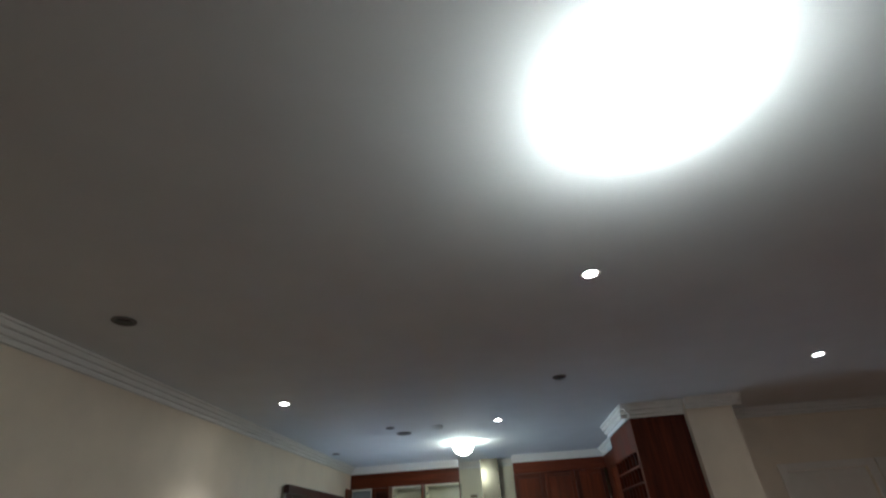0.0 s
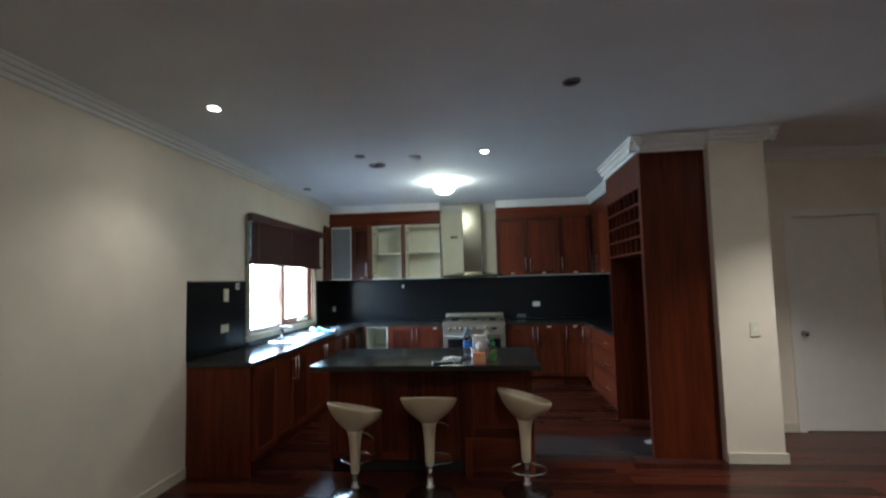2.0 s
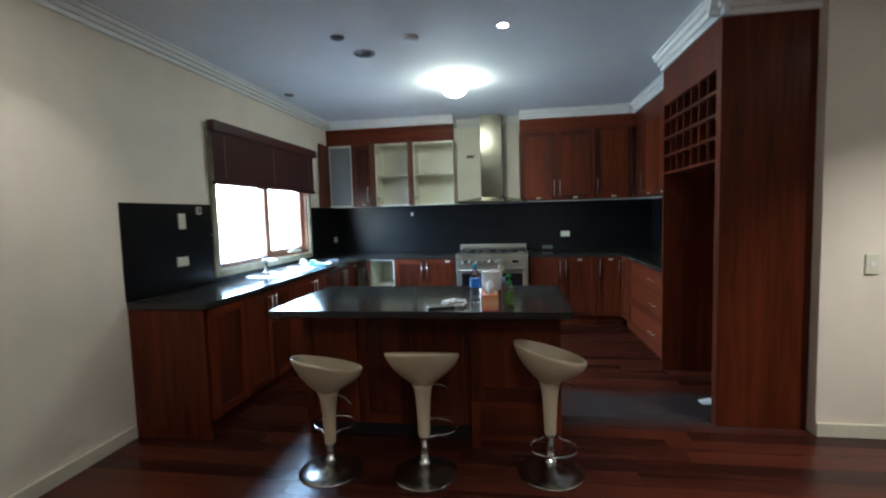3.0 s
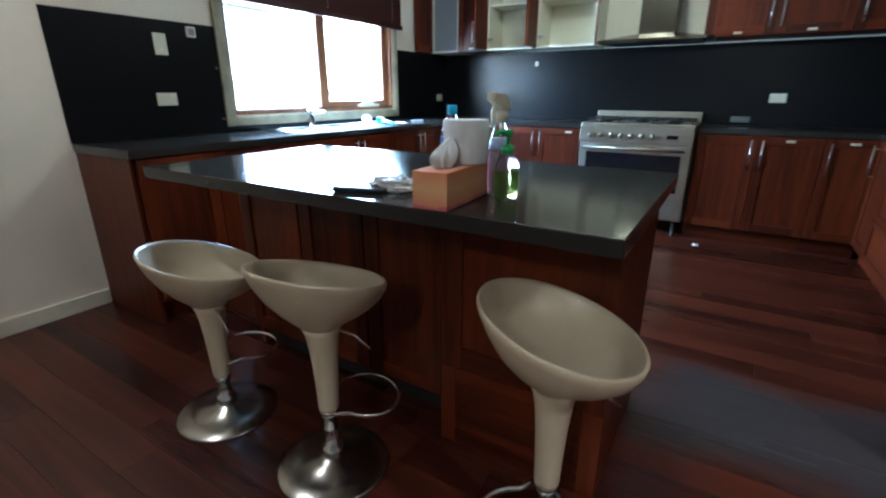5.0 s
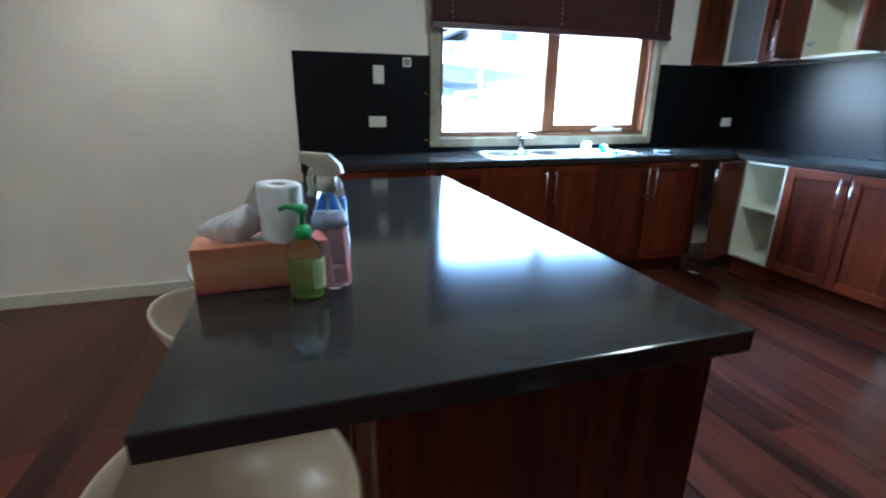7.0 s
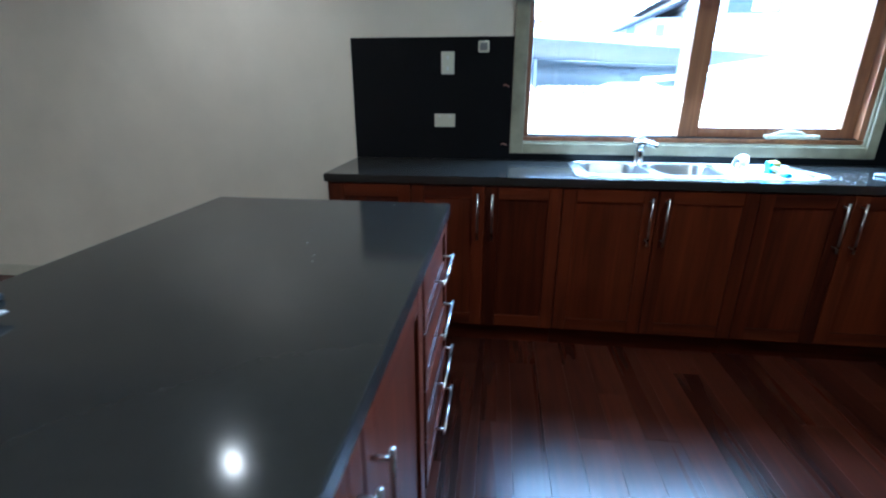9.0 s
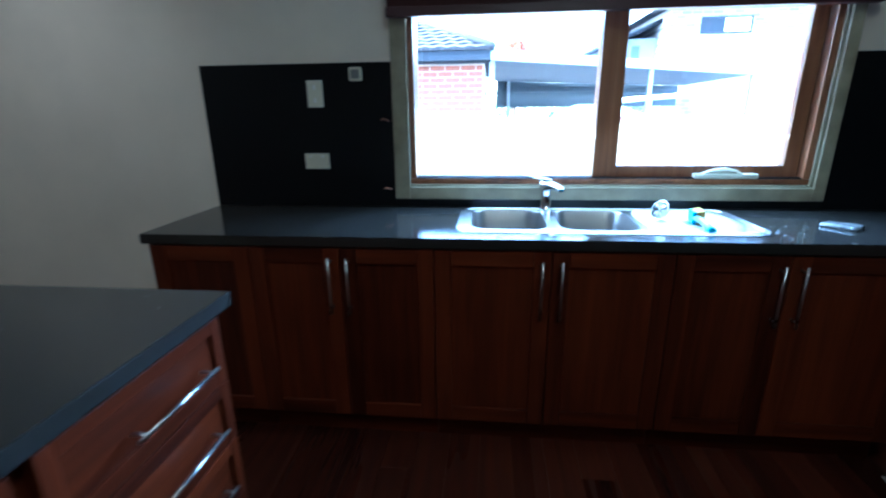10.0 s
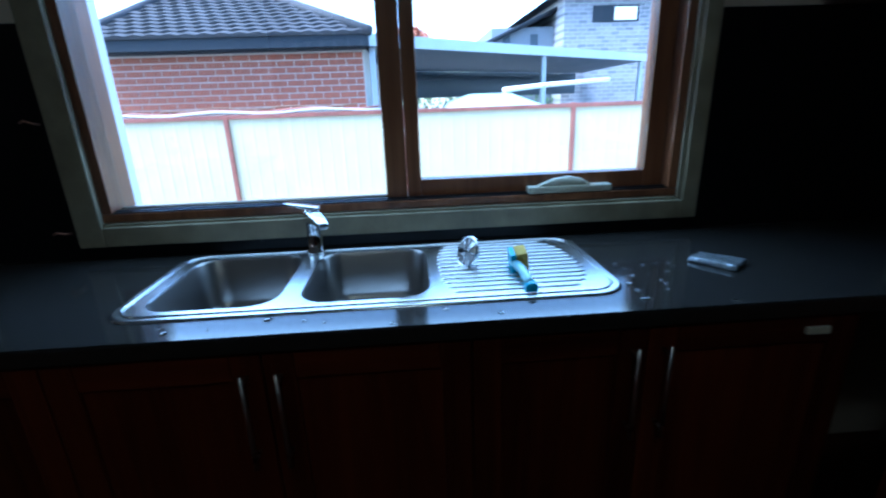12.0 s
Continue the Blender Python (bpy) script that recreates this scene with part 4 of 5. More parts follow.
for i in range(7):
    r = rw.uniform(0.001, 0.0025)
    sk = thing("dried_speck", "small dried white speck on the island worktop", "speck", pose(rw.uniform(1.15, 1.75), rw.uniform(0.15, 0.62), 0.9002, 0, 0, rw.uniform(0, 180)) @ Matrix.Diagonal((1.0, rw.uniform(1.0, 3.0), 1.0, 1.0)), "specks on the island")
    part("crust", lathe([(0.0, 0.0), (r, 0.0), (r * 0.7, 0.0006), (0.0, 0.0008)], 9), M_SPECK, sk)

winder = thing("window_winder", "white plastic window winder on the sill", "window winder", pose(-0.02, 2.405, WZ0 + 0.0305))
part("cover", box(-0.02, 0.02, -0.135, 0.135, 0, 0.022, bevel=0.006), M_PLASTIC, winder)
bm = bmesh.new()
loft(bm, [[(x, y, z) for x, z in ((-0.016, 0.0225), (0.016, 0.0225), (0.016 * k, 0.0225 + h), (-0.016 * k, 0.0225 + h))] for y, k, h in ((-0.10, 1, 0.001), (-0.05, 0.8, 0.02), (0.0, 0.8, 0.026), (0.04, 0.8, 0.018), (0.07, 1, 0.001))], cap=True)
part("handle", bm, M_PLASTIC, winder)

# blind
blind = thing("venetian_blind", "dark red timber venetian blind drawn halfway up", "blind", pose(0.06, 0.887, 0))
part("valance", box(-0.03, 0.035, 0.0, 2.0, 2.165, 2.25, bevel=0.004), M_BLIND, blind)
for i in range(12):
    z = 2.145 - i * 0.0335
    part("slat", moved(box(-0.002, 0.002, 0.02, 1.945, -0.022, 0.022), pose(0, 0, z, 0, 14, 0)), M_BLIND, blind)
part("bottom_rail", box(-0.02, 0.02, 0.018, 1.947, 1.722, 1.760, bevel=0.004), M_BLIND, blind)
M_CORD = mat("pale_cord", (0.55, 0.50, 0.45), 0.8)
for y in (0.16, 0.98, 1.80):
    for i in range(11):
        z = 2.128 - i * 0.0335
        part("cord", tube([(0.0135, y, z - 0.009), (0.015, y, z + 0.006)], 0.0022, 6), M_CORD, blind)


# ---------------------------------------------------------------- plates on the walls
def plate(name, label, m, w, h, rockers, category="socket", material=None):
    p = thing(name, label, category, m, "electrical plates")
    part("cover", box(-w / 2, w / 2, -0.011, 0, -h / 2, h / 2, bevel=0.003), material or M_PLASTIC, p)
    for x, z, a, b in rockers:
        part("rocker", box(x - a / 2, x + a / 2, -0.0145, -0.0112, z - b / 2, z + b / 2, bevel=0.001), M_WHITE, p)
    return p


WEST = lambda y, z: pose(0.0095, y, z, 0, 0, 90)
NORTH = lambda x, z: pose(x, YB - 0.0095, z)
plate("switch_plate", "yellowed white double switch plate on black panel", WEST(0.547, 1.423), 0.072, 0.117, [(0, 0.028, 0.012, 0.02), (0, -0.028, 0.012, 0.02)], "switch")
two = [(-0.03, 0.022, 0.014, 0.010), (0.03, 0.022, 0.014, 0.010)]
plate("power_socket", "white double power socket on black panel", WEST(0.531, 1.119), 0.117, 0.072, two)
plate("power_socket", "white double power socket on black panel", WEST(3.60, 1.107), 0.10, 0.072, two)
plate("power_socket", "white double power socket beside the cooker", NORTH(3.195, 1.12), 0.117, 0.072, two)
plate("power_socket", "steel-grey plate at the foot of the splashback", NORTH(2.96, 0.945), 0.14, 0.05, [], material=mat("grey_plate", (0.10, 0.105, 0.10), 0.5, var=0.1, scale=20))
plate("switch_plate", "small white switch plate high on black panel", NORTH(1.10, 1.44), 0.035, 0.045, [], "switch")
plate("switch_plate", "small white light switch on the wall end", pose(4.58, 0.4275, 1.06), 0.072, 0.117, [(0, 0, 0.02, 0.03)], "switch")
dial = thing("thermometer", "small square white thermometer with a grey face", "thermometer", WEST(0.742, 1.505))
part("case", box(-0.03, 0.03, -0.014, 0, -0.03, 0.03, bevel=0.008), M_PLASTIC, dial)
part("face", box(-0.019, 0.019, -0.0155, -0.0142, -0.019, 0.019, bevel=0.0005), mat("grey_dial", (0.22, 0.22, 0.21), 0.5), dial)
M_COPPER = mat("copper_wire", (0.60, 0.28, 0.18), 0.35, 0.8)
for y, z in ((0.885, 1.30), (0.885, 0.985)):
    wr = thing("wire_stub", "short bare copper wire sticking out of the panel", "wire", WEST(y, z))
    part("wire", tube([(0, 0, 0), (-0.004, -0.02, 0.004), (-0.02, -0.03, 0.012), (-0.03, -0.028, 0.006)], 0.0035, 8), M_COPPER, wr)
br = thing("wall_bracket", "rusty metal bracket on the cream wall", "bracket", pose(1.945, YB - 0.001, 2.205))
part("arm", box(-0.055, 0.045, -0.03, 0, -0.02, 0.012, bevel=0.004), mat("rusty_metal", (0.16, 0.11, 0.07), 0.7, 0.4, var=0.3, scale=40), br)
part("hook", tube([(0.05, -0.02, 0.0), (0.06, -0.03, 0.02), (0.055, -0.02, 0.04)], 0.005, 8), M_STEEL, br)

# ---------------------------------------------------------------- on the island
def tall_glow(name, stops):
    """Printed card with colour bands up its height."""
    m = bpy.data.materials.new(name)
    m.use_nodes = True
    nt = m.node_tree
    b = nt.nodes["Principled BSDF"]
    b.inputs["Roughness"].default_value = 0.45
    co, sp, rp, n = nt.nodes.new("ShaderNodeTexCoord"), nt.nodes.new("ShaderNodeSeparateXYZ"), nt.nodes.new("ShaderNodeValToRGB"), nt.nodes.new("ShaderNodeTexNoise")
    n.inputs["Scale"].default_value = 30
    ad = nt.nodes.new("ShaderNodeMath")
    ad.operation = "MULTIPLY_ADD"
    ad.inputs[1].default_value = 0.02
    nt.links.new(co.outputs["Object"], sp.inputs[0])
    nt.links.new(co.outputs["Object"], n.inputs["Vector"])
    nt.links.new(n.outputs["Fac"], ad.inputs[0])
    nt.links.new(sp.outputs["Z"], ad.inputs[2])
    mr = nt.nodes.new("ShaderNodeMapRange")
    mr.inputs["From Min"].default_value, mr.inputs["From Max"].default_value = 0.005, 0.10
    nt.links.new(ad.outputs[0], mr.inputs["Value"])
    nt.links.new(mr.outputs[0], rp.inputs["Fac"])
    while len(rp.color_ramp.elements) < len(stops):
        rp.color_ramp.elements.new(0.5)
    for e, (p, c) in zip(rp.color_ramp.elements, stops):
        e.position, e.color = p, (*c, 1)
    nt.links.new(rp.outputs["Color"], b.inputs["Base Color"])
    return m


TOPZ = 0.9005
M_TISSUE = mat("white_tissue_paper", (0.80, 0.79, 0.77), 0.9, var=0.04, scale=40, bump=0.3, bscale=60)
tb = thing("tissue_box", "orange printed tissue box with a tissue pulled up", "tissue box", pose(2.362, -0.082, TOPZ, 0, 0, 3))
part("carton", box(-0.045, 0.045, -0.122, 0.122, 0, 0.088, bevel=0.002), tall_glow("orange_printed_card", [(0.0, (0.45, 0.10, 0.14)), (0.10, (0.45, 0.10, 0.13)), (0.2, (0.66, 0.26, 0.13)), (0.55, (0.74, 0.42, 0.20)), (0.85, (0.72, 0.30, 0.13)), (1.0, (0.70, 0.25, 0.12))]), tb)
part("slot", box(-0.022, 0.022, -0.07, 0.07, 0.0882, 0.0892), mat("clear_film_slot", (0.45, 0.40, 0.38), 0.2), tb)
bm = bmesh.new()
NU, NV = 40, 14
sheet = []
for k in range(NV + 1):
    v = k / NV
    row = []
    for i in range(NU):
        a = 2 * math.pi * i / NU
        fold = 1 + 0.22 * math.sin(3 * a + 0.6) + 0.14 * math.sin(7 * a + 2.5 * v) + 0.06 * math.sin(13 * a)
        w = math.sin(math.pi * (0.16 + 0.82 * v)) ** 0.8
        lean = 0.030 * v * v
        row.append(bm.verts.new((0.021 * w * fold * math.cos(a), -0.050 + 0.048 * w * fold * math.sin(a) + lean, 0.0893 + 0.062 * v * (1 + 0.10 * math.sin(2 * a + 1)))))
    sheet.append(row)
for p, q in zip(sheet, sheet[1:]):
    for i in range(NU):
        bm.faces.new((p[i], p[(i + 1) % NU], q[(i + 1) % NU], q[i])).smooth = True
bm.faces.new(sheet[-1])
part("tissue", bm, M_TISSUE, tb, "crumpled white tissue")

M_CORE = mat("brown_card_core", (0.35, 0.26, 0.17), 0.8)
for rx, ry in ((2.372, -0.042),):
    roll = thing("toilet_roll", "squashed white toilet paper roll standing on the tissue box", "paper roll", pose(rx, ry, TOPZ + 0.0895, 0, 0, 25) @ Matrix.Diagonal((1.28, 0.86, 1.0, 1.0)), "")
    part("paper", lathe([(0.017, 0.0), (0.042, 0.0), (0.044, 0.003), (0.044, 0.102), (0.042, 0.105), (0.017, 0.105), (0.017, 0.0)], 40), M_TISSUE, roll)
    part("core", lathe([(0.0168, 0.001), (0.0168, 0.104), (0.015, 0.104), (0.015, 0.001)], 24), M_CORE, roll)

M_CLEAR = glass("clear_bottle_plastic", (0.97, 0.98, 0.98), 0.03, 1.16)


def liquid(name, color):
    m = mat(name, color, 0.15, var=0.1, scale=30)
    m.node_tree.nodes["Principled BSDF"].inputs["Transmission Weight"].default_value = 0.80
    m.node_tree.nodes["Principled BSDF"].inputs["IOR"].default_value = 1.06
    return m


M_GREENLIQ = liquid("green_liquid_soap", (0.62, 0.92, 0.34))
M_PINKLIQ = liquid("pink_liquid", (0.93, 0.62, 0.66))
M_GREENP = mat("green_plastic", (0.05, 0.40, 0.10), 0.35)
M_LABEL = mat("pale_green_label", (0.50, 0.66, 0.40), 0.5, var=0.2, scale=60)


def oval(bm, k):
    for v in bm.verts:
        v.co.y *= k
    return bm


soap = thing("soap_bottle", "pump bottle with green liquid soap, half full", "soap bottle", pose(2.469, -0.004, TOPZ, 0, 0, 65) @ Matrix.Scale(0.94, 4))
sb = part("bottle", oval(lathe([(0.0, 0.0), (0.028, 0.0), (0.033, 0.006), (0.036, 0.05), (0.036, 0.085), (0.030, 0.108), (0.015, 0.122), (0.013, 0.128), (0.0, 0.128)], 32), 0.72), M_CLEAR, soap)
part("liquid", oval(lathe([(0.0, 0.004), (0.026, 0.004), (0.0305, 0.010), (0.0335, 0.05), (0.0335, 0.074), (0.0, 0.074)], 32), 0.70), M_GREENLIQ, soap, "green liquid soap")
bm = bmesh.new()
for i in range(9):
    a, b = math.radians(-50 + i * 11), math.radians(-39 + i * 11)
    q = [bm.verts.new((0.0368 * math.cos(t), 0.0368 * 0.74 * math.sin(t), z)) for t, z in ((a, 0.025), (b, 0.025), (b, 0.08), (a, 0.08))]
    bm.faces.new(q)
bmesh.ops.remove_doubles(bm, verts=bm.verts, dist=0.0003)
bmesh.ops.solidify(bm, geom=bm.faces[:], thickness=0.0004)
part("label", bm, M_LABEL, soap)
part("collar", lathe([(0.016, 0.120), (0.016, 0.140), (0.008, 0.144), (0.006, 0.146), (0.0, 0.146)], 20), M_GREENP, soap)
bm = lathe([(0.005, 0.146), (0.005, 0.166), (0.011, 0.168), (0.011, 0.182), (0.0, 0.184)], 16)
tube([(0.0, 0, 0.176), (-0.03, 0, 0.178), (-0.042, 0, 0.172)], 0.005, 10, bm)
part("pump", bm, M_GREENP, soap, "green plastic pump head")

spray = thing("spray_bottle", "clear spray bottle of pink cleaner with white trigger", "spray bottle", pose(2.424, 0.045, TOPZ, 0, 0, 255) @ Matrix.Scale(0.95, 4))
part("bottle", oval(lathe([(0.0, 0.0), (0.034, 0.0), (0.038, 0.006), (0.038, 0.10), (0.034, 0.14), (0.022, 0.175), (0.013, 0.195), (0.013, 0.208), (0.0, 0.208)], 32), 0.68), M_CLEAR, spray)
part("liquid", oval(lathe([(0.0, 0.004), (0.032, 0.004), (0.0355, 0.01), (0.0355, 0.100), (0.0325, 0.122), (0.0, 0.122)], 32), 0.66), M_PINKLIQ, spray, "pink cleaning liquid")
part("tube", tube([(0, 0, 0.01), (0.003, 0, 0.1), (0, 0, 0.2)], 0.003, 8), M_PLASTIC, spray)
bm = lathe([(0.019, 0.196), (0.019, 0.222), (0.013, 0.226), (0.0, 0.226)], 20)
outline = ((0.046, 0.270), (-0.008, 0.266), (-0.028, 0.246), (-0.032, 0.230), (-0.014, 0.224), (0.018, 0.224), (0.024, 0.240), (0.046, 0.252))
top = bm.faces.new([bm.verts.new((x, -0.013, z)) for x, z in outline])
ext = bmesh.ops.extrude_face_region(bm, geom=[top])
bmesh.ops.translate(bm, vec=(0, 0.026, 0), verts=[v for v in ext["geom"] if isinstance(v, bmesh.types.BMVert)])
bmesh.ops.recalc_face_normals(bm, faces=bm.faces[:])
rims = [e for e in bm.edges if all(v.co.z > 0.2235 for v in e.verts) and abs(abs(e.verts[0].co.y) - 0.013) < 1e-5 and abs(e.verts[0].co.y - e.verts[1].co.y) < 1e-5 and e.calc_length() > 0.01]
bmesh.ops.bevel(bm, geom=rims, offset=0.004, segments=2, affect="EDGES")
part("head", bm, M_PLASTIC, spray, "white plastic spray head")
part("trigger", tube([(0.026, 0, 0.238), (0.033, 0, 0.218), (0.029, 0, 0.200), (0.034, 0, 0.186)], 0.006, 12), M_PLASTIC, spray)
part("label", oval(lathe([(0.0352, 0.126), (0.0349, 0.1405), (0.0300, 0.153), (0.0296, 0.1532)], 28), 0.70), mat("pale_lilac_print", (0.46, 0.50, 0.72), 0.4, var=0.2, scale=40), spray, "pale lilac printed band")

M_BLUEL = mat("blue_label", (0.02, 0.14, 0.50), 0.4, var=0.2, scale=50)
wb = thing("water_bottle", "clear plastic bottle with blue label and cap", "bottle", pose(2.272, 0.060, TOPZ))
part("bottle", lathe([(0.0, 0.0), (0.026, 0.0), (0.031, 0.006), (0.031, 0.03), (0.029, 0.04), (0.031, 0.05), (0.031, 0.145), (0.024, 0.175), (0.012, 0.195), (0.012, 0.21), (0.0, 0.21)], 28), M_CLEAR, wb)
part("label", lathe([(0.0315, 0.09), (0.0318, 0.091), (0.0318, 0.139), (0.0315, 0.14)], 28), M_BLUEL, wb)
part("cap", lathe([(0.0135, 0.20), (0.0135, 0.222), (0.012, 0.224), (0.0, 0.224)], 18), M_BLUE, wb)

bag = thing("crumpled_wrapper", "crumpled white and silver plastic wrapper on the island", "wrapper", pose(2.155, -0.055, TOPZ))
bm = bmesh.new()
bmesh.ops.create_icosphere(bm, subdivisions=4, radius=1.0)
for v in bm.verts:
    n = v.co.normalized()
    d = 1 + 0.4 * noise.noise(n * 2.3 + Vector((3, 1, 7))) + 0.22 * noise.noise(n * 6)
    v.co = Vector((n.x * 0.07 * d, n.y * 0.05 * d, max(0.0, 0.016 + n.z * 0.022 * d)))
part("film", bm, mat("white_silver_film", (0.66, 0.67, 0.68), 0.25, 0.2, var=0.35, scale=50), bag)
wal = thing("black_case", "flat black case lying on the island", "case", pose(2.09, -0.115, TOPZ, 0, 0, 18))
part("shell", box(-0.075, 0.075, -0.035, 0.035, 0, 0.014, bevel=0.005), M_BLACK, wal)
for x, y, a, k in ((3.88, 0.90, 30, 2.0), (2.82, 2.98, 70, 1.0), (0.64, 2.86, 10, 1.0)):
    sc = thing("paper_scrap", "small white paper scrap on the floor", "paper scrap", pose(x, y, 0.0006, 0, 0, a), "scraps on the floor")
    bm = bmesh.new()
    vs = [bm.verts.new((u * 0.02 * k, v * 0.012 * k, 0.003 * ((u + v) % 2))) for u, v in ((-2, -1), (0, -2), (2, -1), (2, 2), (-1, 2))]
    bm.faces.new(vs)
    bmesh.ops.solidify(bm, geom=bm.faces[:], thickness=0.001)
    part("sheet", bm, M_TISSUE, sc)

# ---------------------------------------------------------------- outside the window
GZ = -0.55
solid("ground", box(-160, 60, -90, 110, GZ - 0.1, GZ), mat("concrete_yard", (0.30, 0.29, 0.27), 0.85, var=0.2, scale=2), "grey concrete yard beside the house", "ground", "structure")
solid("exterior_pier", box(-0.37, -0.142, 0.66, 0.895, GZ, 2.9, bevel=0.004), mat("white_render", (0.72, 0.73, 0.74), 0.7, var=0.08, scale=10), "white rendered pier outside the window", "pier", "structure")

M_FENCE = mat("cream_steel_sheet", (0.41, 0.375, 0.25), 0.55, var=0.08, scale=3)
M_RUST = mat("red_brown_steel", (0.20, 0.065, 0.045), 0.5, var=0.25, scale=12)
fence = thing("fence", "cream ribbed steel fence with red-brown posts and rail", "fence", pose(-5.55, 1.85, GZ))
FT = 1.215 - GZ
for k in range(-3, 4):
    part("post", box(-0.03, 0.035, k * 2.51 - 0.03, k * 2.51 + 0.03, 0, FT + 0.01, bevel=0.004), M_RUST, fence)
    if k < 3:
        y0, y1 = k * 2.51 + 0.031, (k + 1) * 2.51 - 0.031
        bm = bmesh.new()
        prof, y = [], y0
        while y < y1 - 0.02:
            prof += [(0.0, y), (0.0, min(y + 0.11, y1)), (0.0022, min(y + 0.125, y1)), (0.0022, min(y + 0.15, y1)), (0.0, min(y + 0.165, y1))]
            y += 0.18
        lo = [bm.verts.new((x, yy, 0.03)) for x, yy in prof]
        hi = [bm.verts.new((x, yy, FT - 0.05)) for x, yy in prof]
        for i in range(len(prof) - 1):
            if prof[i + 1][1] - prof[i][1] > 1e-4:
                bm.faces.new((lo[i], lo[i + 1], hi[i + 1], hi[i]))
        part("sheet", bm, M_FENCE, fence)
        part("top_rail", box(-0.025, 0.034, y0, y1, FT - 0.055, FT, bevel=0.004), M_RUST, fence)
        part("bottom_rail", box(-0.025, 0.034, y0, y1, 0.0, 0.06, bevel=0.004), M_RUST, fence)
M_CABLE = mat("grey_conduit", (0.30, 0.29, 0.28), 0.6)
for j, (z, x, y0, y1, r) in enumerate(((1.24, -5.55, -2.6, 1.6, 0.022), (1.265, -5.58, -2.2, 1.5, 0.014), (1.30, -5.60, -1.7, 1.2, 0.010))):
    pts = [(x, y0 + (y1 - y0) * i / 14, z + 0.02 * math.sin(i * 1.3 + j)) for i in range(15)]
    pts[0] = (x, y0, 1.225)
    c = thing("pipe", "old grey pipe lying along the fence top", "pipe", pose(0, 0, 0))
    part("run", tube(pts, r, 8), (M_CABLE, M_RUST, mat("brown_twig", (0.14, 0.09, 0.06), 0.9))[j], c)

# neighbour's brick house with a hipped tile roof
M_BRICK = mat("red_clay_brick", (0.25, 0.078, 0.045), 0.85, var=0.3, scale=14, bump=0.3, bscale=60)
M_MORTAR = mat("pale_mortar", (0.50, 0.46, 0.42), 0.95, var=0.1, scale=30)
M_TILE = mat("dark_grey_roof_tile", (0.050, 0.050, 0.055), 0.85, spec=0.25, var=0.3, scale=5, bump=0.2, bscale=40)
M_GUTTER = mat("blue_grey_gutter", (0.020, 0.025, 0.032), 0.7, spec=0.2, var=0.1, scale=8)
HX, HY0, HY1 = -7.0, -2.95, 1.22
house = thing("brick_house", "red brick house with dark grey tiled hip roof", "house", pose(HX, HY0, GZ))
HW = HY1 - HY0
wallp = part("wall", box(-7.0, -0.012, 0.0, HW, 0, 2.78), M_MORTAR, house, "mortar bed of the brick wall")
part("gutter", box(-0.02, 0.32, -0.18, HW + 0.12, 2.74, 2.93, bevel=0.012), M_GUTTER, house, "blue-grey gutter and fascia")
part("soffit", box(-0.02, 0.22, -0.3, HW + 0.05, 2.715, 2.739), M_GUTTER, house)
bm = bmesh.new()
EX, RX, EZ, RZ_ = 0.36, -1.35, 2.92, 3.78
n = 11
lower = [bm.verts.new(p) for p in ((EX, -0.20, EZ), (EX, HW + 0.16, EZ), (-7.3, HW + 0.16, EZ), (-7.3, -0.20, EZ))]
upper = [bm.verts.new(p) for p in ((RX, 0.45, RZ_), (RX, HW - 1.7, RZ_), (-5.6, HW - 1.7, RZ_), (-5.6, 0.45, RZ_))]
for i in range(4):
    bm.faces.new((lower[i], lower[(i + 1) % 4], upper[(i + 1) % 4], upper[i]))
bm.faces.new(upper)
bm.faces.new(lower[::-1])
roof = part("roof", bm, M_TILE, house)
verts, faces = [], []
slope = Vector((RX - EX, 0, RZ_ - EZ))
nrm = Vector((slope.z, 0, -slope.x)).normalized()
for i in range(n):
    f0, f1 = i / n, (i + 1.12) / n
    ya0, ya1 = -0.20 + 0.65 * f0, HW + 0.16 - 1.86 * f0
    y = ya0 + (0.13 if i % 2 else 0.0)
    while y + 0.26 < ya1:
        base = len(verts)
        for f, lift in ((f0, 0.045), (f1, 0.012)):
            p = Vector((EX, 0, EZ)) + slope * f
            for u in range(7):
                h = 0.011 * (1 - math.cos(2 * math.pi * u / 6))
                q = p + nrm * (lift + h)
                verts.append((q.x, y + 0.262 * u / 6, q.z))
        p = Vector((EX, 0, EZ)) + slope * f0
        for u in range(7):
            verts.append((p.x, y + 0.262 * u / 6, p.z))
        for u in range(6):
            faces.append((base + u, base + u + 1, base + 8 + u, base + 7 + u))
            faces.append((base + 14 + u, base + 15 + u, base + u + 1, base + u))
        y += 0.265
me = bpy.data.meshes.new("roof_tiles")
me.from_pydata(verts, [], faces)
me.materials.append(M_TILE)
tl = new("roof_tiles", me)
tl.parent = house
tagged(tl, "overlapping dark grey concrete roof tiles", kind="stuff")
part("ridge_cap", tube([(RX, 0.45, RZ_ + 0.02), (RX, HW - 1.7, RZ_ + 0.02)], 0.085, 10), M_TILE, house)
part("hip_cap", tube([(EX, HW + 0.16, EZ + 0.04), (RX, HW - 1.7, RZ_ + 0.02)], 0.08, 10), M_TILE, house)
part("hip_cap", tube([(EX, -0.20, EZ + 0.04), (RX, 0.45, RZ_ + 0.02)], 0.08, 10), M_TILE, house)
part("chimney", box(-1.9, -1.4, 1.75, 2.15, 3.5, 4.9, bevel=0.02), M_TILE, house)

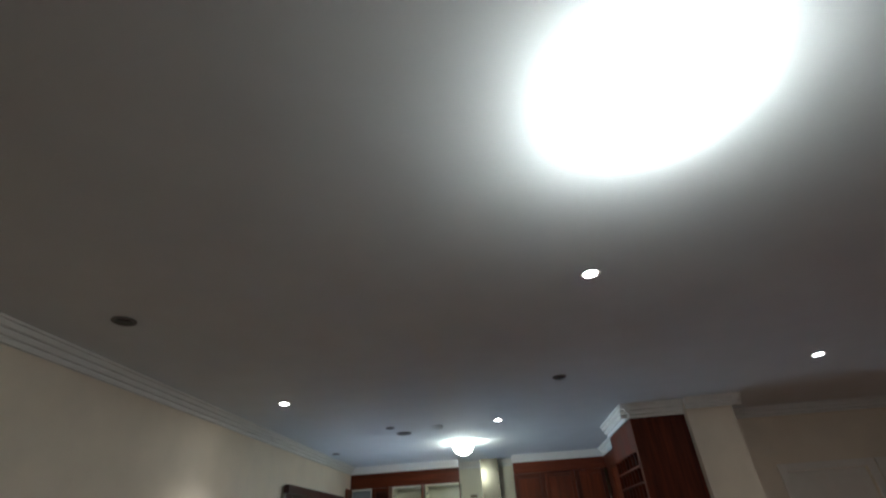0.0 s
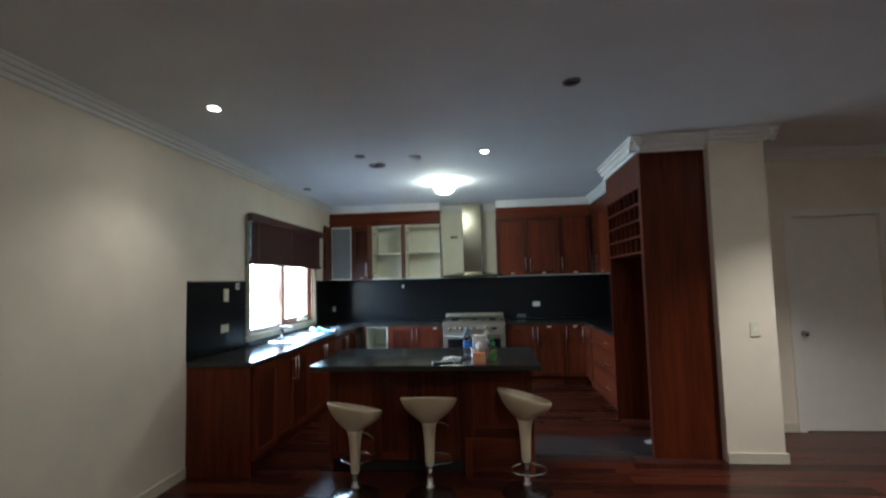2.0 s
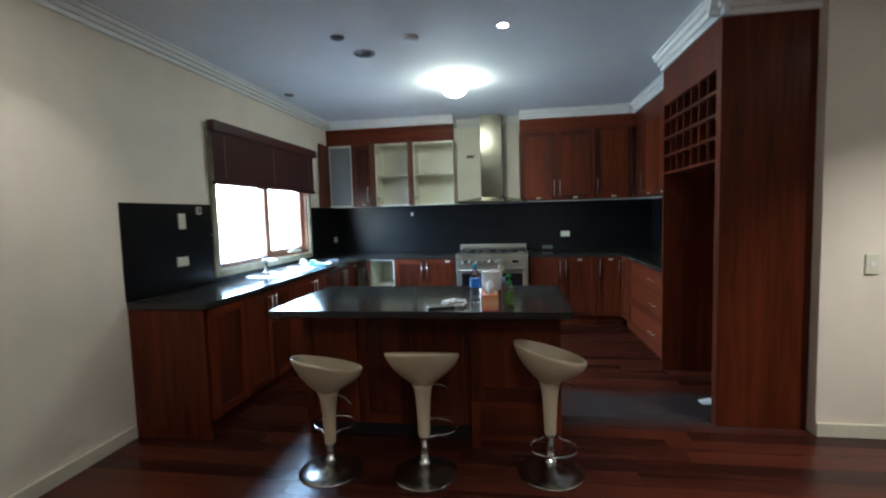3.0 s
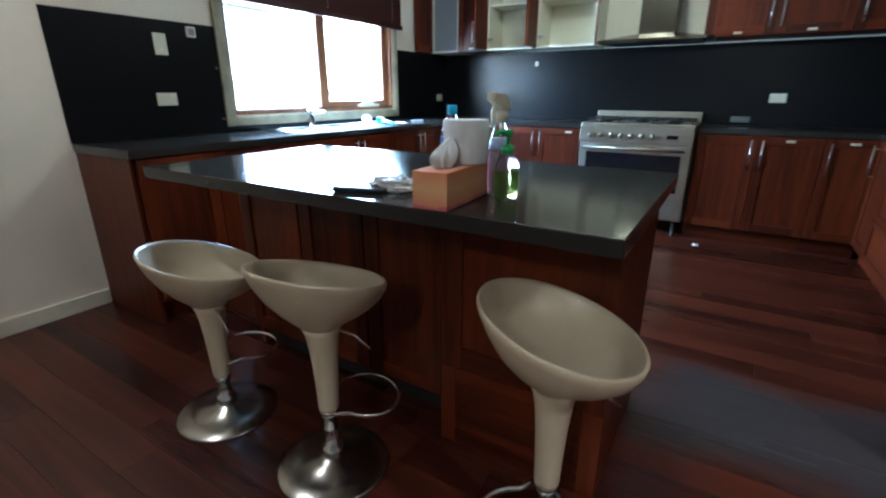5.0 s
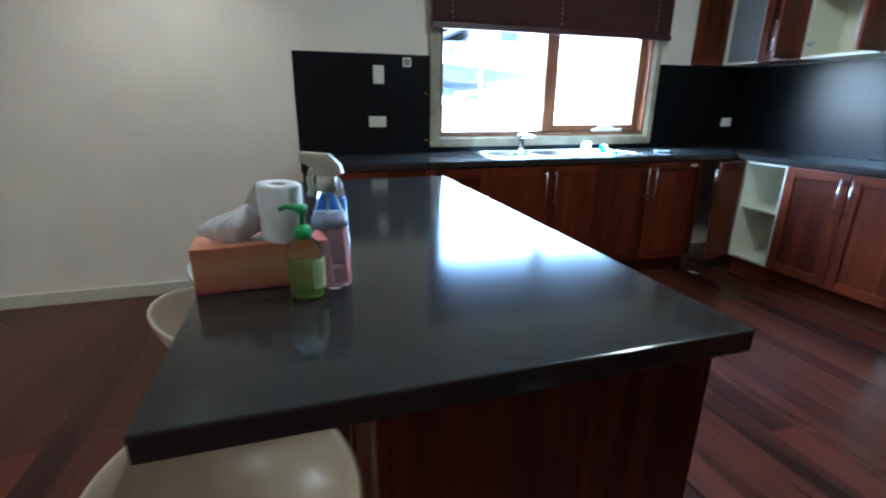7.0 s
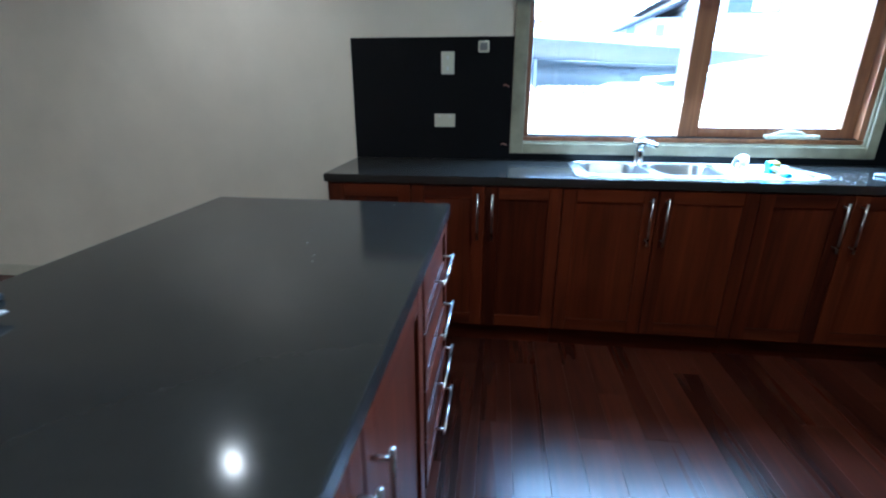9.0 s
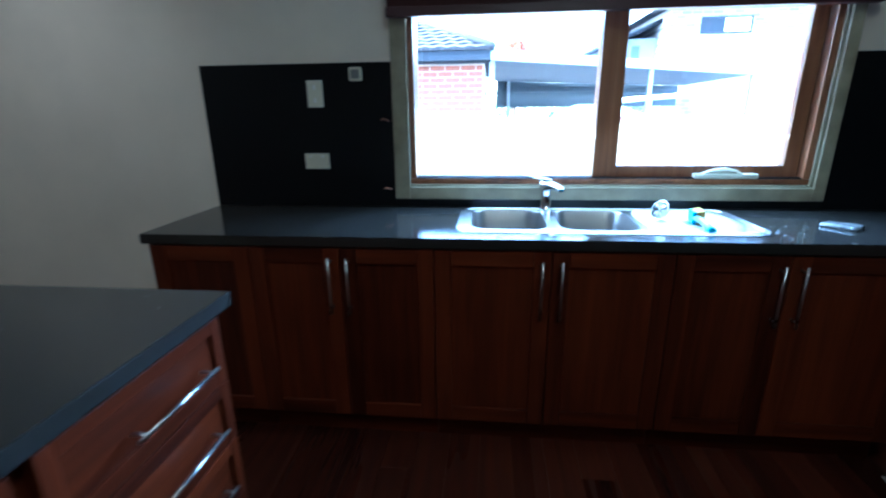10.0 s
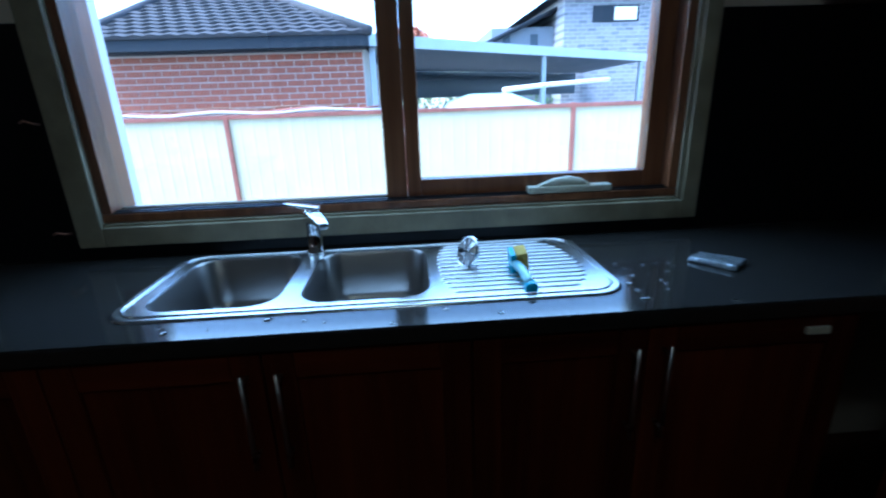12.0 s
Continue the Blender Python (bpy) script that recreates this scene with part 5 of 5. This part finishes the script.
# carport
M_ZINC = mat("pale_grey_steel", (0.30, 0.33, 0.36), 0.4, 0.3, var=0.1, scale=4)
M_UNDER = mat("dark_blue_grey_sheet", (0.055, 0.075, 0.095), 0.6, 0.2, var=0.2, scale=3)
port = thing("carport", "flat steel carport roof with pale fascia and posts", "carport", pose(-7.0, 1.25, GZ))
a, b, c, d2 = Vector((0.1, 0.06, 0)), Vector((-5.8, 7.85, 0)), Vector((-13.0, 8.5, 0)), Vector((-7.2, 0.2, 0))
bm = bmesh.new()
for z in (2.80, 2.86):
    bm.faces.new([bm.verts.new(p + Vector((0, 0, z))) for p in (a, b, c, d2)])
vs = list(bm.verts)
for i in range(4):
    bm.faces.new((vs[i], vs[(i + 1) % 4], vs[4 + (i + 1) % 4], vs[4 + i]))
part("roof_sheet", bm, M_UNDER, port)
side = (b - a).normalized()
nrm2 = Vector((side.y, -side.x, 0))
bm = bmesh.new()
lo = [bm.verts.new(p + nrm2 * o + Vector((0, 0, z))) for p in (a, b) for o, z in ((0.0, 2.76), (0.06, 2.76), (0.06, 2.95), (0.0, 2.95))]
for i in range(4):
    bm.faces.new((lo[i], lo[(i + 1) % 4], lo[4 + (i + 1) % 4], lo[4 + i]))
bm.faces.new(lo[:4])
bm.faces.new(lo[4:])
part("fascia", bm, M_ZINC, port, "pale grey steel fascia")
for p in (a - nrm2 * 0.1 + side * 0.15, b - nrm2 * 0.1 - side * 0.2, (a + b) / 2 - nrm2 * 0.1, d2 + Vector((0, 0.5, 0))):
    part("post", box(p.x - 0.05, p.x + 0.05, p.y - 0.05, p.y + 0.05, 0, 2.79, bevel=0.005), M_ZINC, port)
part("rail", tube([(-1.2, 2.6, 2.02), (-1.9, 3.6, 2.10), (-3.2, 5.6, 2.22)], 0.05, 8), M_WHITE, port, "white rail under the carport")
part("rail_post", box(-1.95, -1.85, 3.55, 3.65, 0, 2.1), M_ZINC, port)
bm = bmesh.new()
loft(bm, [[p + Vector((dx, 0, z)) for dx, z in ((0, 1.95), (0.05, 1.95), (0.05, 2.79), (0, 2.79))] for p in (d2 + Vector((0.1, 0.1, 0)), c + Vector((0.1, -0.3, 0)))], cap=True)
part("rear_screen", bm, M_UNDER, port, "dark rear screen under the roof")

car = thing("parked_car", "pale green parked car behind the fence", "car", pose(-7.9, 3.0, GZ) @ Matrix.Scale(1.06, 4))
bm = bmesh.new()
secs = [(-2.1, 0.55, 0.80, 0.25), (-1.7, 0.78, 0.88, 0.2), (-0.9, 0.85, 1.0, 0.2), (-0.3, 0.70, 1.72, 0.2), (0.1, 0.68, 1.84, 0.2), (0.8, 0.68, 1.84, 0.2), (1.4, 0.72, 1.62, 0.2), (1.9, 0.82, 1.05, 0.2), (2.15, 0.70, 0.8, 0.3)]
loft(bm, [[(-w * 0.9, y, h - 0.08), (-w * 0.6, y, h), (0, y, h + 0.02), (w * 0.6, y, h), (w * 0.9, y, h - 0.08), (0.86, y, min(h - 0.1, 0.85)), (0.84, y, z0), (-0.84, y, z0), (-0.86, y, min(h - 0.1, 0.85))] for y, w, h, z0 in secs], cap=True)
part("body", bm, mat("pale_green_car_paint", (0.36, 0.48, 0.44), 0.25, var=0.05, scale=3, coat=0.6), car)
for wx in (-0.78, 0.78):
    for wy in (-1.35, 1.35):
        part("wheel", moved(lathe([(0.0, -0.1), (0.22, -0.1), (0.31, -0.08), (0.31, 0.08), (0.22, 0.1), (0.0, 0.1)], 28), pose(wx, wy, 0.31, 0, 90, 0)), M_BLACK, car)

# two-storey house far behind
M_GBRICK = mat("grey_brick", (0.17, 0.18, 0.20), 0.85)
nt = M_GBRICK.node_tree
tb_, tc_ = nt.nodes.new("ShaderNodeTexBrick"), nt.nodes.new("ShaderNodeTexCoord")
tb_.inputs["Color1"].default_value, tb_.inputs["Color2"].default_value, tb_.inputs["Mortar"].default_value = (0.12, 0.125, 0.14, 1), (0.21, 0.21, 0.23, 1), (0.26, 0.26, 0.27, 1)
tb_.inputs["Scale"].default_value, tb_.inputs["Brick Width"].default_value, tb_.inputs["Row Height"].default_value, tb_.inputs["Mortar Size"].default_value = 1.0, 0.42, 0.16, 0.018
cx_ = nt.nodes.new("ShaderNodeSeparateXYZ")
cb_ = nt.nodes.new("ShaderNodeCombineXYZ")
nt.links.new(tc_.outputs["Object"], cx_.inputs[0])
nt.links.new(cx_.outputs["Y"], cb_.inputs["X"])
nt.links.new(cx_.outputs["Z"], cb_.inputs["Y"])
nt.links.new(cb_.outputs[0], tb_.inputs["Vector"])
nt.links.new(tb_.outputs["Color"], nt.nodes["Principled BSDF"].inputs["Base Color"])
far = thing("apartment_house", "two-storey grey brick house behind the carport", "house", pose(-20, 8.86, GZ))
part("wall", box(-9, 0, 0.0, 9.0, 0, 5.95), M_GBRICK, far)
part("side_wing", box(-9, -1.4, -2.9, -0.01, 0, 4.9), mat("grey_render", (0.16, 0.18, 0.21), 0.8, var=0.1, scale=3), far)
bm = bmesh.new()
va = [bm.verts.new(p) for p in ((0.5, -0.6, 5.90), (0.5, 9.5, 5.90), (-9.5, 9.5, 5.90), (-9.5, -0.6, 5.90), (-3.8, 2.8, 7.6), (-5.2, 2.8, 7.6), (-3.8, 6.4, 7.6), (-5.2, 6.4, 7.6))]
for f in ((0, 1, 6, 4), (1, 2, 7, 6), (2, 3, 5, 7), (3, 0, 4, 5), (4, 6, 7, 5), (3, 2, 1, 0)):
    bm.faces.new([va[i] for i in f])
part("roof", bm, M_GUTTER, far)
bm = bmesh.new()
loft(bm, [[(x, y, z) for x, z in ((-9.2, 4.8), (-1.0, 4.8), (-1.0, 5.0), (-9.2, 5.0))] for y in (-3.4, 0.3)], cap=True)
moved(bm, pose(0, 0, 0))
for v in bm.verts:
    v.co.z += 0.42 * (v.co.y + 3.4) - 0.75
part("lean_roof", bm, M_GUTTER, far)
wn2 = part("window", box(0.001, 0.05, 1.25, 3.3, 4.85, 5.5, bevel=0.01), M_GUTTER, far)
part("pane", box(0.051, 0.06, 2.2, 3.2, 4.92, 5.43), M_WHITE, wn2, "bright window pane")
for y in (-2.4, -1.1):
    w2 = part("window", box(-1.40, -1.37, y, y + 0.35, 3.3, 4.6), M_UNDER, far)

# trees and hedge
def leafy(name, label, m, r, h, color, n, seed, trunk=True):
    t = thing(name, label, "tree" if trunk else "hedge", m)
    rr = random.Random(seed)
    if trunk:
        bm = bmesh.new()
        tube([(0, 0, 0), (0.05, 0.03, h * 0.4), (-0.04, 0.06, h * 0.8)], 0.09, 8, bm)
        for i in range(5):
            a = i * 1.26
            tube([(0, 0, h * 0.5), (0.5 * r * math.cos(a), 0.5 * r * math.sin(a), h * 0.85)], 0.04, 6, bm)
        part("trunk", bm, mat("bark", (0.10, 0.07, 0.05), 0.9, var=0.3, scale=20), t)
    verts, faces = [], []
    for i in range(n):
        while True:
            p = Vector((rr.uniform(-1, 1), rr.uniform(-1, 1), rr.uniform(-1, 1)))
            if 0.45 < p.length < 1 + 0.25 * noise.noise(p * 3):
                break
        c = Vector((p.x * r[0], p.y * r[1], h + p.z * r[2])) if isinstance(r, tuple) else Vector((p.x * r, p.y * r, h + p.z * r))
        u = Vector((rr.uniform(-1, 1), rr.uniform(-1, 1), rr.uniform(-1, 1))).normalized()
        w = u.cross(Vector((rr.uniform(-1, 1), rr.uniform(-1, 1), 1))).normalized()
        s = rr.uniform(0.05, 0.11)
        k = len(verts)
        verts += [tuple(c - u * s), tuple(c + w * s * 0.5), tuple(c + u * s), tuple(c - w * s * 0.5)]
        faces.append((k, k + 1, k + 2, k + 3))
    me = bpy.data.meshes.new("crown")
    me.from_pydata(verts, [], faces)
    me.materials.append(color)
    o = new("crown", me)
    o.parent = t
    return t


M_LEAF = mat("green_leaf", (0.07, 0.13, 0.035), 0.6, var=0.4, scale=6)
M_ORANGE = mat("autumn_leaf", (0.50, 0.17, 0.09), 0.6, var=0.4, scale=6)
leafy("autumn_tree", "small tree with orange autumn leaves", pose(-16, 2.2, GZ), 0.75, 3.55, M_ORANGE, 3500, 3)
leafy("hedge", "dark green hedge behind the carport", pose(-21.5, 4.0, GZ), (1.0, 6.5, 1.6), 1.2, M_LEAF, 9000, 5, False)

# ---------------------------------------------------------------- floorboards
rng = random.Random(4)
BW = 0.13
fl_ob = bpy.data.objects["floor"]
kinds = []
for L in (1.5, 2.0, 2.6):
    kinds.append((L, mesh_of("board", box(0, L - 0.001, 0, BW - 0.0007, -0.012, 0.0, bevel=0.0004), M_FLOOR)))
rest_data = []
y = YF
count = 0
while y < YB:
    x = -0.1 - rng.random() * 1.2
    while x < XR:
        L, me = kinds[rng.randrange(3)]
        if -1.6 < y < YB - 0.5 and x + L > 0.5 and x < 4.2 and count < 300:
            b = new("board", me)
            b.parent = fl_ob
            b.location = (x, y, 0)
            count += 1
        else:
            rest_data.append((x, y, L))
        x += L
    y += BW
verts, faces = [], []
for x, y, L in rest_data:
    n = len(verts)
    x0, x1, y0, y1 = x, x + L - 0.001, y, y + BW - 0.0007
    verts += [(x0, y0, 0), (x1, y0, 0), (x1, y1, 0), (x0, y1, 0), (x0, y0, -0.011), (x1, y0, -0.011), (x1, y1, -0.011), (x0, y1, -0.011)]
    faces += [(n, n + 1, n + 2, n + 3), (n, n + 4, n + 5, n + 1), (n + 1, n + 5, n + 6, n + 2), (n + 2, n + 6, n + 7, n + 3), (n + 3, n + 7, n + 4, n)]
me = bpy.data.meshes.new("far_boards")
me.from_pydata(verts, [], faces)
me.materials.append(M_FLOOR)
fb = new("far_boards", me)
fb.parent = fl_ob
tagged(fb, "polished dark red floorboards of the living area", kind="stuff")

# bricks of the neighbour's wall
bw, bh = HW / 14.5, 0.104
full = mesh_of("brick", box(-0.10, 0.0, 0, bw - 0.016, 0, bh - 0.016, bevel=0.003), M_BRICK)
half = mesh_of("brick", box(-0.10, 0.0, 0, bw / 2 - 0.016, 0, bh - 0.016, bevel=0.003), M_BRICK)
wall_ob = [o for o in house.children if o.name.startswith("wall")][0]
for r in range(14):
    z, y = 2.70 - (r + 1) * bh, 0.0
    for k in range(15):
        me = half if k == (0 if r % 2 else 14) else full
        bk = new("brick", me)
        bk.parent = wall_ob
        bk.location = (rng.uniform(-0.003, 0.003), y, z)
        y += bw / 2 if me is half else bw
